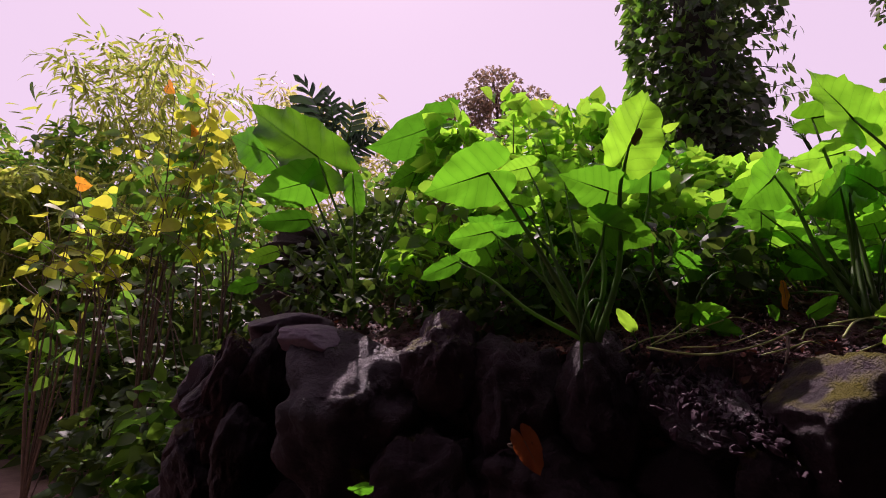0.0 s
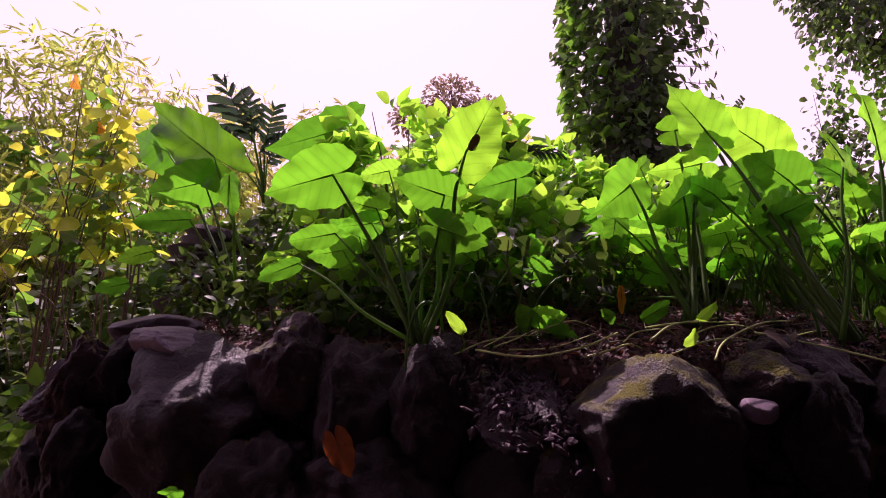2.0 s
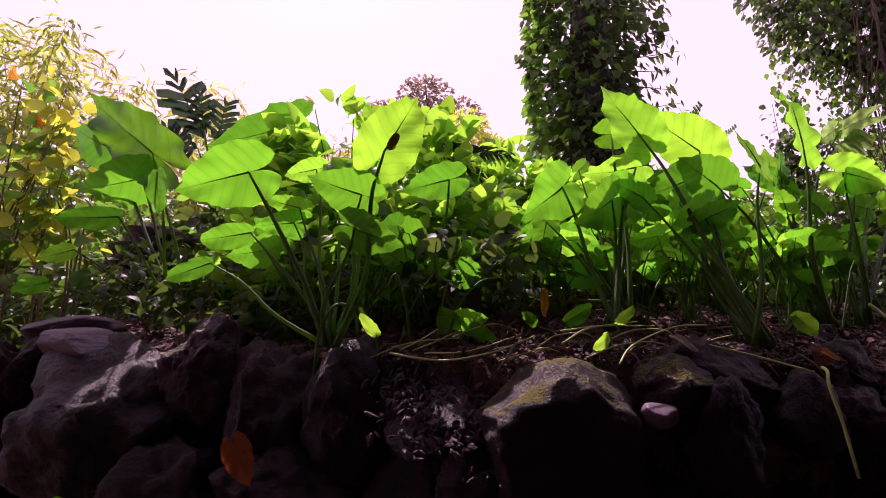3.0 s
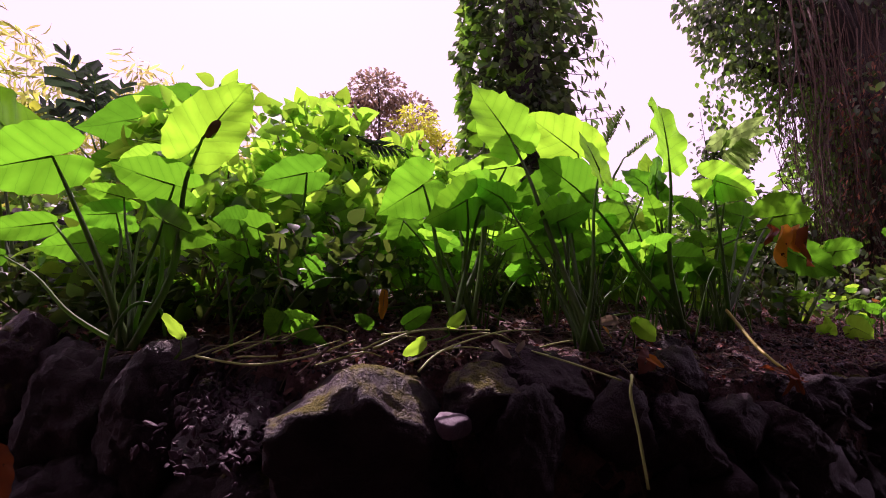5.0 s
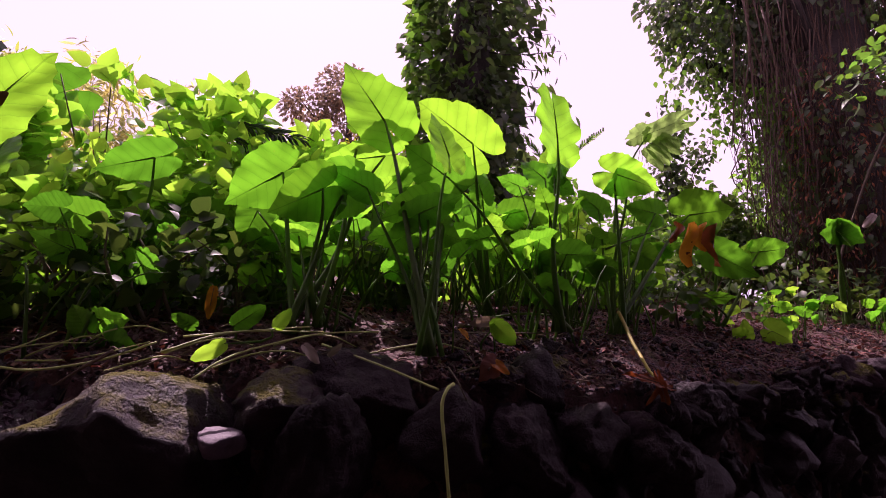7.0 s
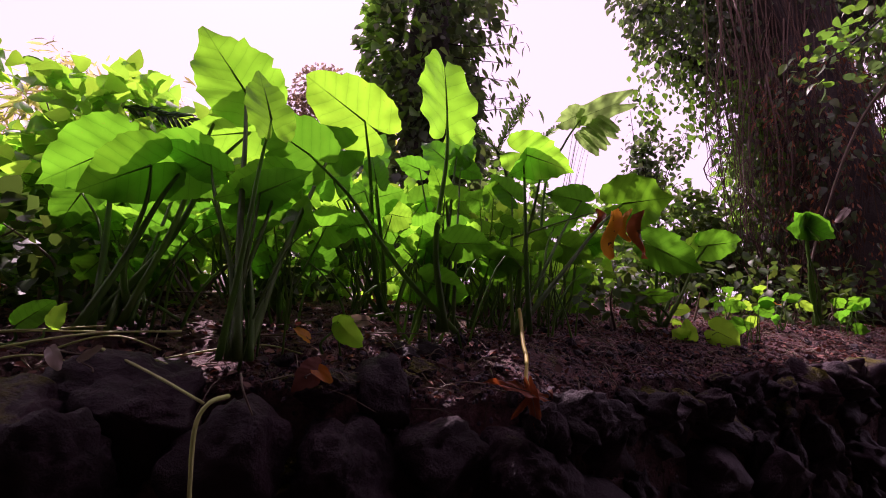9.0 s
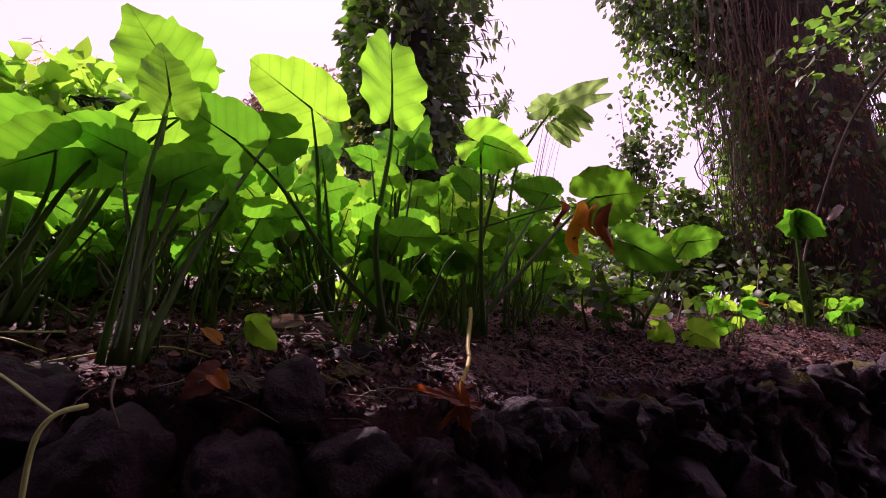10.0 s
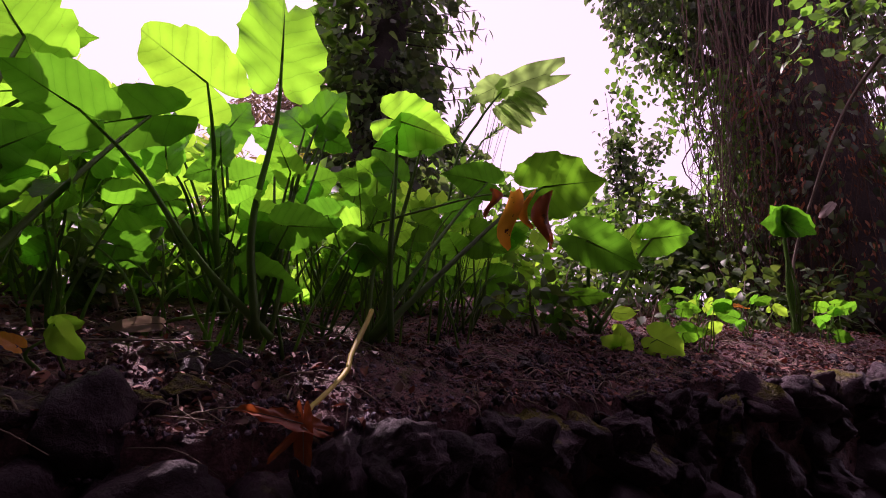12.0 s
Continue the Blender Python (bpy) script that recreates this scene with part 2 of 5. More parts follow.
def tube_data(points, r0, r1, sides=6, n=10, knobs=0.0):
    p = spline(points, n)
    tan = np.gradient(p, axis=0)
    tan /= np.linalg.norm(tan, axis=1)[:, None] + 1e-9
    ref = np.array([0.31, -0.9, 0.3])
    a = np.cross(tan, ref)
    a /= np.linalg.norm(a, axis=1)[:, None] + 1e-9
    b = np.cross(tan, a)
    rad = np.linspace(r0, r1, n) * (1 + knobs * rng.uniform(-1, 1, n))
    ang = np.linspace(0, 2 * np.pi, sides, endpoint=False)
    ring = np.cos(ang)[None, :, None] * a[:, None] + np.sin(ang)[None, :, None] * b[:, None]
    v = (p[:, None] + rad[:, None, None] * ring).reshape(-1, 3)
    f = [(i * sides + k, i * sides + (k + 1) % sides, (i + 1) * sides + (k + 1) % sides, (i + 1) * sides + k)
         for i in range(n - 1) for k in range(sides)]
    f += [tuple(range(sides))[::-1], tuple((n - 1) * sides + k for k in range(sides))]
    return v, f


def tube(name, points, r0, r1, material, parent=None, label="", sides=6, n=10, knobs=0.0):
    v, f = tube_data(points, r0, r1, sides, n, knobs)
    return mesh_object(name, v, f, material, parent, label)


def tubes(name, lines, material, parent=None, label="", sides=5, n=6, knobs=0.0):
    """Many thin tubes as one mesh. lines: (points, r0, r1)."""
    vs, fs, k = [], [], 0
    for pts, r0, r1 in lines:
        v, f = tube_data(pts, r0, r1, sides, n, knobs)
        vs.append(v)
        fs += [tuple(i + k for i in face) for face in f]
        k += len(v)
    return mesh_object(name, np.vstack(vs), fs, material, parent, label)


OVATE = ((0.0, 0.02), (0.16, 0.26), (0.42, 0.36), (0.72, 0.22), (1.0, 0.0))
HEARTS = ((-0.06, 0.16), (0.08, 0.38), (0.35, 0.42), (0.7, 0.22), (1.0, 0.0))
BROAD = ((-0.02, 0.10), (0.10, 0.32), (0.32, 0.42), (0.58, 0.34), (0.82, 0.16), (1.0, 0.0))
LANCE = ((0.0, 0.02), (0.3, 0.15), (0.6, 0.14), (1.0, 0.0))


def leaf_cloud(name, places, along, size, outline, material, parent=None, label="", fold=0.25, droop=0.25, spread=0.3, up=0.8):
    """Many small leaves as one mesh: where, which way they point, how long they are."""
    places, along = np.asarray(places, float), np.asarray(along, float)
    n = len(places)
    along = along + rng.normal(0, spread, (n, 3))
    along /= np.linalg.norm(along, axis=1)[:, None] + 1e-9
    nor = rng.normal(0, 0.6, (n, 3)) + np.array([0, -0.25, up])
    nor -= along * np.sum(nor * along, axis=1)[:, None]
    nor /= np.linalg.norm(nor, axis=1)[:, None] + 1e-9
    side = np.cross(along, nor)
    ln = size * rng.uniform(0.6, 1.3, n)
    m = len(outline)
    loc = []
    for v, w in outline:
        for s in (-1, 0, 1):
            loc.append((s * w, v, abs(s) * w * fold - droop * v * v))
    loc = np.array(loc)
    bend = rng.uniform(0.3, 1.6, n)
    V = places[:, None] + ln[:, None, None] * (loc[None, :, 0, None] * side[:, None] + loc[None, :, 1, None] * along[:, None]
                                              + (loc[None, :, 2] * bend[:, None])[:, :, None] * nor[:, None])
    base = []
    for i in range(m - 1):
        base += [(3 * i, 3 * i + 1, 3 * i + 4, 3 * i + 3), (3 * i + 1, 3 * i + 2, 3 * i + 5, 3 * i + 4)]
    base = np.array(base)
    F = (base[None] + (np.arange(n) * 3 * m)[:, None, None]).reshape(-1, 4)
    me = bpy.data.meshes.new(name)
    me.vertices.add(n * 3 * m)
    me.vertices.foreach_set("co", V.astype(np.float32).ravel())
    me.loops.add(F.size)
    me.loops.foreach_set("vertex_index", F.astype(np.int32).ravel())
    me.polygons.add(len(F))
    me.polygons.foreach_set("loop_start", np.arange(0, F.size, 4, dtype=np.int32))
    me.polygons.foreach_set("use_smooth", [True] * len(F))
    me.materials.append(material)
    me.update(calc_edges=True)
    ob = new(name, me)
    if parent:
        ob.parent = parent
        ob.matrix_parent_inverse = parent.matrix_basis.inverted()
    return tagged(ob, label)


def blob_points(n, centre, radii, shell=0.45):
    """Points through an uneven ball, denser towards its skin, with gaps."""
    c, r = np.array(centre), np.array(radii)
    out = []
    while len(out) < n:
        d = rng.normal(0, 1, 3)
        d /= np.linalg.norm(d)
        k = shell + (1 - shell) * rng.random() ** 0.5
        q = c + d * r * k
        if noise.noise(Vector(q) * 1.9) + 0.35 * noise.noise(Vector(q) * 5.0) > -0.18:
            out.append((*q, *d))
    a = np.array(out)
    return a[:, :3], a[:, 3:]


# ---- ground ----
EDGE_X = (-40, -1.3, -0.9, -0.3, 0.4, 0.9, 1.3, 2.0, 2.6, 3.3, 4.4, 5.8, 8.0, 30, 400)
EDGE_Y = (22, 2.80, 2.62, 2.30, 2.02, 1.84, 1.66, 1.56, 1.58, 1.70, 2.20, 2.68, 3.50, 10, 120)


def edge_y(x):
    return float(np.interp(x, EDGE_X, EDGE_Y))


def bed_height(x, y):
    d = min(y - edge_y(x), (x + 1.3) * 1.3)
    if d <= 0:
        return 0.0
    rise = 1.0 if d > 0.10 else d / 0.10
    z = 1.34 - 0.04 * max(0.0, min(x - 2.2, 1.0)) + 0.45 * min(d, 0.55) + 0.20 * max(0.0, min(d, 7.0) - 0.55) + 0.05 * max(0.0, min(x, 8.0) - 3.0)
    z += 0.035 * noise.noise(Vector((x * 2.1, y * 2.1, 3.0))) + 0.015 * noise.noise(Vector((x * 9, y * 9, 1.0)))
    return rise * z


def graded(lo, hi, step, far):
    a = list(np.arange(lo, hi, step))
    s = step
    left, right = [lo], [hi]
    while right[-1] < far:
        s *= 1.35
        left.append(left[-1] - s)
        right.append(right[-1] + s)
    return sorted(set(left + a + right))


gx, gy = graded(-2.2, 7.5, 0.06, 600), graded(1.0, 4.6, 0.05, 600)
gv = [(x, y, bed_height(x, y) + 0.02 * noise.noise(Vector((x * 3, y * 3, 0)))) for y in gy for x in gx]
nx = len(gx)
gf = [(j * nx + i, j * nx + i + 1, (j + 1) * nx + i + 1, (j + 1) * nx + i) for j in range(len(gy) - 1) for i in range(nx - 1)]
ground = mesh_object("ground", gv, gf, SOIL)
ground.data.materials.append(PATH)
ground.data.materials.append(LOWBOUNCE)
for poly in ground.data.polygons:
    if poly.center.z < 0.3 and poly.center.x < -2.0 + 0.4 * noise.noise(poly.center * 0.8):
        poly.material_index = 1
    # low ground out of view: darkened to keep bounce light off the wall
    elif poly.center.z < 0.3:
        poly.material_index = 2
tagged(ground, "dark litter-strewn soil bank beside a red earth path", "ground", kind="structure")

# unseen shell added behind and above the path: closes the place, blocks sky light
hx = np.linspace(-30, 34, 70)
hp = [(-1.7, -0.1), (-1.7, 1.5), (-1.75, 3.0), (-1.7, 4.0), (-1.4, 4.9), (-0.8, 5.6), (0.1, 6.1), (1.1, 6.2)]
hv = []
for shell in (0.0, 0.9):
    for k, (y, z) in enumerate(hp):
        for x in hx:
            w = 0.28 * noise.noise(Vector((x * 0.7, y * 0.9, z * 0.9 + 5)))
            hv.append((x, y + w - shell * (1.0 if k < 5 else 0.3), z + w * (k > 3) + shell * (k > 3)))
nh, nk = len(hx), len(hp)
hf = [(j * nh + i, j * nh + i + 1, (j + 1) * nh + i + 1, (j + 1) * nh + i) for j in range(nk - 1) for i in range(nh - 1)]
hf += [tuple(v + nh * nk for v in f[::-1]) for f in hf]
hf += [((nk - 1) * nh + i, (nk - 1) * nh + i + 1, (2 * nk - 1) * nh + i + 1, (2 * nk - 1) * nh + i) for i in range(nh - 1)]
tagged(mesh_object("backdrop", hv, hf, SKYBLOCK), "unseen dark shell added behind and above the path to block light", "thicket", kind="structure")

# ---- rocks ----
def rock_mesh(name, seed, material, lump=0.12, cuts=4, flats=()):
    """A rounded basalt boulder a metre across, with a few worn facets and cut faces."""
    bm = bmesh.new()
    bmesh.ops.create_icosphere(bm, subdivisions=cuts, radius=0.5)
    r = random.Random(seed)
    off = Vector((r.uniform(-50, 50), r.uniform(-50, 50), r.uniform(-50, 50)))
    planes = [(Vector((r.gauss(0, 1), r.gauss(0, 1), r.gauss(0, 1))).normalized(), r.uniform(0.29, 0.42)) for _ in range(11)]
    for v in bm.verts:
        p = v.co.copy()
        for nrm, d in planes:
            over = p.dot(nrm) - d
            if over > 0:
                p -= nrm * over * 0.82
        for nrm, d in flats:
            over = p.dot(nrm) - d
            if over > 0:
                p -= nrm * over * 0.94
        k = lump * (0.9 * noise.noise(p * 2.2 + off) + 0.65 * noise.noise(p * 5.0 + off) + 0.45 * noise.noise(p * 11.0 + off) + 0.30 * noise.noise(p * 24.0 + off))
        v.co = p * (1 + k) * 1.10
    for f in bm.faces:
        f.smooth = True
    me = bpy.data.meshes.new(name)
    bm.to_mesh(me)
    bm.free()
    me.materials.append(material)
    return me


wall_v, wall_f = [], []
core_x = np.linspace(-1.28, 9.0, 70)
for x in core_x:
    y = edge_y(x)
    wall_v += [(x, y + 0.06, -0.1), (x, y + 0.12, 1.24), (x, y + 0.45, 1.24), (x, y + 0.45, -0.1)]
for i in range(len(core_x) - 1):
    a = 4 * i
    wall_f += [(a + k, a + (k + 1) % 4, a + 4 + (k + 1) % 4, a + 4 + k) for k in range(4)]
wall_f += [(0, 1, 2, 3), tuple(4 * (len(core_x) - 1) + k for k in (3, 2, 1, 0))]
rock_wall = mesh_object("wall_rock", wall_v, wall_f, SOIL, smooth=False)
tagged(rock_wall, "low dry-laid retaining wall of dark basalt boulders", "rock wall", kind="structure")
ROCKS = {"dark": ROCK, "moss": MOSSROCK, "bigmoss": MOSSROCK, "wet": WETROCK, "pale": PALEROCK}
ROCK_LABEL = {"dark": "dark rounded basalt boulder", "moss": "dark basalt boulder with yellow moss at its edge",
              "bigmoss": "angular basalt boulder with a mossy flank", "wet": "rough wet glistening basalt block", "pale": "smooth flat pale grey stone"}
LUMPS = {"dark": 0.20, "moss": 0.22, "bigmoss": 0.15, "wet": 0.20, "pale": 0.08}
rock_count = [0]


def wall_rock(at, size, look_of, faces=(), lean=None):
    """A boulder of the wall. faces: planes (normal, point on it) that cut it; lean: its turn in degrees."""
    rock_count[0] += 1
    flats = []
    for nrm, on in faces:
        sc = Vector([nrm[k] * size[k] for k in range(3)])
        flats.append((sc.normalized(), Vector(nrm).dot(Vector(on) - Vector(at)) / sc.length / 1.10))
    me = rock_mesh("boulder", 100 + rock_count[0], ROCKS[look_of], LUMPS[look_of], 5 if max(size) > 0.3 else 4, flats)
    ob = new("boulder", me)
    if lean is None:
        lean = (0, 0, 0) if faces else rng.uniform(-10, 10, 3)
    ob.matrix_basis = pose(*at, *lean) @ Matrix.Diagonal((*size, 1))
    ob.parent = rock_wall
    return tagged(ob, ROCK_LABEL[look_of])


# the wall's end: flat stones on a great wet block, a leaning slab, a standing stone
wall_rock((-0.565, 2.42, 1.455), (0.43, 0.30, 0.17), "pale")
wall_rock((-0.830, 2.72, 1.515), (0.50, 0.34, 0.17), "pale")
wall_rock((-0.330, 2.37, 1.080), (0.78, 0.70, 0.92), "wet", (((-0.22, -0.74, 0.63), (-0.36, 2.30, 1.45)), ((0.0, -0.97, -0.25), (-0.30, 2.07, 1.18)), ((-1.0, -0.1, 0.0), (-0.66, 2.3, 1.1))))
wall_rock((-1.070, 2.66, 1.120), (0.30, 0.50, 0.82), "moss", (), (14, 20, -12))
wall_rock((-0.880, 2.56, 1.300), (0.24, 0.34, 0.44), "dark")
wall_rock((-0.930, 2.42, 0.880), (0.26, 0.36, 0.56), "dark", (), (6, 12, 0))
wall_rock((-1.200, 2.66, 0.760), (0.34, 0.42, 0.50), "dark")
wall_rock((0.105, 2.24, 1.370), (0.42, 0.34, 0.50), "moss", (((-0.66, -0.30, 0.69), (0.0, 2.15, 1.48)), ((0.95, -0.20, 0.10), (0.24, 2.2, 1.4))))
wall_rock((0.420, 2.12, 1.130), (0.54, 0.40, 0.72), "dark", (((0.05, -0.2, 0.98), (0.42, 2.05, 1.46)),))
wall_rock((0.750, 2.00, 1.190), (0.38, 0.34, 0.52), "dark")
wall_rock((1.150, 1.92, 1.300), (0.27, 0.22, 0.21), "dark")
wall_rock((0.960, 1.92, 1.180), (0.34, 0.30, 0.30), "wet")
wall_rock((0.560, 1.98, 0.800), (0.66, 0.40, 0.56), "dark")
wall_rock((0.060, 2.14, 0.780), (0.56, 0.44, 0.60), "dark")
wall_rock((-0.480, 2.28, 0.560), (0.70, 0.44, 0.46), "dark")
# the great split boulder and its neighbours
wall_rock((1.490, 1.64, 1.120), (0.74, 0.60, 0.60), "bigmoss", (((-0.52, -0.12, 0.845), (1.43, 1.46, 1.37)), ((0.20, -0.14, 0.97), (1.50, 1.44, 1.375)), ((0.06, -0.95, -0.30), (1.55, 1.385, 1.30))))
wall_rock((1.910, 1.58, 1.330), (0.28, 0.24, 0.22), "moss")
wall_rock((1.760, 1.45, 1.240), (0.13, 0.10, 0.08), "pale")
wall_rock((1.215, 1.62, 0.980), (0.36, 0.28, 0.30), "bigmoss")
wall_rock((2.010, 1.53, 1.170), (0.34, 0.28, 0.36), "dark")
wall_rock((2.140, 1.70, 1.300), (0.46, 0.32, 0.36), "dark")
wall_rock((2.400, 1.62, 1.220), (0.30, 0.24, 0.30), "dark")
wall_rock((2.630, 1.79, 1.360), (0.31, 0.24, 0.19), "moss")
wall_rock((2.810, 1.80, 1.350), (0.24, 0.22, 0.26), "dark")
wall_rock((2.990, 1.71, 1.190), (0.29, 0.22, 0.21), "dark")
wall_rock((2.700, 1.68, 1.120), (0.36, 0.28, 0.34), "dark")
wall_rock((3.250, 1.78, 1.120), (0.38, 0.28, 0.34), "dark")
wall_rock((3.480, 1.86, 1.270), (0.34, 0.24, 0.24), "dark")
wall_rock((3.920, 2.12, 1.280), (0.46, 0.30, 0.20), "bigmoss")
wall_rock((4.420, 2.28, 1.190), (0.36, 0.24, 0.20), "bigmoss")
wall_rock((4.720, 2.36, 0.990), (0.18, 0.14, 0.34), "wet")
wall_rock((5.060, 2.50, 0.960), (0.20, 0.16, 0.34), "wet")
wall_rock((5.350, 2.60, 1.060), (0.30, 0.24, 0.30), "dark")
wall_rock((2.870, 1.84, 1.400), (0.13, 0.10, 0.09), "moss")
wall_rock((2.960, 1.93, 1.440), (0.13, 0.10, 0.08), "moss")
wall_rock((2.892, 2.10, 1.509), (0.10, 0.07, 0.08), "moss")
wall_rock((3.016, 2.10, 1.507), (0.13, 0.09, 0.11), "dark")
wall_rock((5.132, 2.78, 1.520), (0.20, 0.14, 0.10), "bigmoss")


def tilted_slab(at, size, tilt, turn):
    return wall_rock(at, size, "wet", (), (tilt, 0, turn))


tilted_slab((1.10, 1.76, 1.19), (0.44, 0.50, 0.16), 28, -10)
tilted_slab((-1.02, 2.62, 1.27), (0.26, 0.62, 0.20), 34, -36)


# courses of plain stones below and along the wall
stone_meshes = [rock_mesh("stone", 300 + k, (ROCK, ROCK, ROCK, ROCK, ROCK, MOSSROCK)[k % 6], 0.42, 4 if k < 6 else 3) for k in range(12)]
for course, (z, big) in enumerate(((0.10, 0.52), (0.42, 0.46), (0.72, 0.40), (0.96, 0.30), (1.14, 0.22))):
    x = -1.35 + 0.1 * (course % 2)
    while x < 9.0:
        w = big * (0.6 + 1.1 * rng.random() ** 1.5)
        y = edge_y(x + w / 2) + 0.08 + 0.02 * course + rng.uniform(-0.04, 0.06)
        stone = new("stone", stone_meshes[int(rng.integers(12))])
        stone.matrix_basis = pose(x + w / 2, y, z + rng.uniform(-0.05, 0.05) + (0.03 * max(0.0, min(x, 8.0) - 3.0) if course > 3 else 0.0), rng.uniform(-25, 25), rng.uniform(-25, 25), rng.uniform(0, 360)) @ Matrix.Diagonal((w * 1.1, w * 0.95, big * rng.uniform(0.9, 1.3), 1))
        stone.parent = rock_wall
        x += w * 0.84
# left end of the wall
for z, big in ((0.15, 0.5), (0.5, 0.45), (0.85, 0.42), (1.15, 0.36)):
    for y in np.arange(2.9, 5.4, big * 0.85):
        stone = new("stone", stone_meshes[int(rng.integers(12))])
        stone.matrix_basis = pose(-1.34 + 0.05 * z + rng.uniform(-0.05, 0.05), y, z, *rng.uniform(-40, 40, 3)) @ Matrix.Diagonal((big * 0.9, big * 1.1, big, 1))
        stone.parent = rock_wall
# lip of small stones bound by soil
x = 3.3
while x < 9.0:
    w = rng.uniform(0.06, 0.20)
    stone = new("stone", stone_meshes[int(rng.integers(12))])
    y = edge_y(x) + rng.uniform(-0.02, 0.12)
    stone.matrix_basis = pose(x, y, 1.29 + 0.05 * max(0, min(x, 8) - 3) + rng.uniform(-0.08, 0.01), *rng.uniform(-60, 60, 3)) @ Matrix.Diagonal((w * 1.4, w, w * 0.8, 1))
    stone.parent = rock_wall
    x += w * 0.65
# dark rotting stump behind the broad-leaved plants
stump = tube("tree_stump", ((-1.05, 4.35, bed_height(-1.05, 4.35) - 0.1), (-1.1, 4.35, 1.9), (-1.15, 4.38, 2.2), (-1.1, 4.4, 2.45)), 0.55, 0.34, BARK, None, "", 26, 22, 0.16)
tagged(stump, "dark rotting tree stump behind the leafy plants", "tree stump")

# loose bits of rock on the soil
def scatter_bits(name, n, sizes, material, label, xr, depth):
    bits_v, bits_f, k = [], [], 0
    base = rock_mesh("bit", 900, material, 0.5, 1)
    co = np.array([v.co[:] for v in base.vertices])
    fc = [tuple(p.vertices) for p in base.polygons]
    for _ in range(n):
        x = rng.uniform(*xr)
        y = edge_y(x) + 0.06 + depth * rng.random() ** 1.6
        s = rng.uniform(*sizes)
        m = np.array(Euler(rng.uniform(0, 6.28, 3)).to_matrix())
        q = (co * np.array([s * 1.3, s, s * 0.7])) @ m.T + np.array([x, y, bed_height(x, y) + s * 0.15])
        bits_v.append(q)
        bits_f += [tuple(i + k for i in f) for f in fc]
        k += len(co)
    bpy.data.meshes.remove(base)
    return tagged(mesh_object(name, np.vstack(bits_v), bits_f, material, smooth=False), label, "gravel", kind="stuff")


scatter_bits("gravel", 5200, (0.005, 0.022), ROCK, "scattered dark broken stones on the soil", (-1.1, 7.0), 1.6)
scatter_bits("gravel", 200, (0.03, 0.075), ROCK, "loose fist-sized dark stones on the bank", (-1.1, 7.5), 1.5)

scatter_bits("pebbles", 1900, (0.007, 0.024), PALEROCK, "small pale pebbles strewn along the wall top", (2.4, 5.2), 0.6)
scatter_bits("soil_crumbs", 9000, (0.006, 0.024), SOIL, "crumbly dark red-brown soil on the bank", (-1.0, 7.5), 0.9)
scatter_bits("soil_clods", 1500, (0.014, 0.036), SOIL, "lumps of dark red-brown soil along the wall top", (0.8, 7.5), 0.7)

# broken wet stones filling the gap beside the big boulder
def rubble(centre, spread, n, label):
    base = rock_mesh("bit", 901, WETROCK, 0.5, 1)
    co = np.array([v.co[:] for v in base.vertices])
    fc = [tuple(p.vertices) for p in base.polygons]
    vs, fs = [], []
    for k in range(n):
        u, v = rng.normal(0, 0.5, 2)
        s = 0.008 + 0.030 * rng.random() ** 2.5
        at = np.array(centre) + np.array((u * spread[0], v * spread[1], v * spread[2] - 0.012))
        m = np.array(Euler(rng.uniform(0, 6.28, 3)).to_matrix())
        vs.append((co * np.array([s * 1.7, s, s * 0.45])) @ m.T + at)
        fs += [tuple(i + k * len(co) for i in f) for f in fc]
    bpy.data.meshes.remove(base)
    return tagged(mesh_object("rubble", np.vstack(vs), fs, FLAKES, smooth=False), label, "rubble", kind="stuff")


rubble((1.10, 1.73, 1.27), (0.24, 0.22, 0.13), 900, "wet glistening broken stones in a gap of the wall")

# leaf litter and twigs
lx = rng.uniform(-1.2, 9.0, 8500)
ly = np.array([edge_y(x) + 0.05 + 3.0 * rng.random() ** 1.5 for x in lx])
lp = np.array([(x, y, bed_height(x, y) + 0.015) for x, y in zip(lx, ly)])
tagged(leaf_cloud("leaf_litter", lp, rng.normal(0, 1, (len(lp), 3)) * np.array([1, 1, 0.35]), 0.034, OVATE, LITTER, fold=0.4, up=2.5),
       "brown dead leaf litter on dark soil", "leaf litter", kind="stuff")
twigs = []
for _ in range(1300):
    x = rng.uniform(-1.0, 8.0)
    y = edge_y(x) + 0.05 + 1.6 * rng.random() ** 1.4
    a, s = rng.uniform(0, 6.28), rng.uniform(0.05, 0.22)
    p0 = np.array((x, y, bed_height(x, y) + 0.02))
    x1, y1 = x + s * math.cos(a), y + 0.6 * s * math.sin(a)
    p2 = np.array((x1, y1, max(bed_height(x1, y1), p0[2] - 0.1) + 0.02))
    mid = (p0 + p2) / 2 + np.array((0, 0.0, rng.uniform(0.0, 0.03)))
    twigs.append(((p0, mid, p2), rng.uniform(0.0014, 0.0042), 0.001))
tagged(tubes("twigs", twigs, BROWNSTALK), "thin dry twigs and roots on the soil", "twigs", kind="stuff")


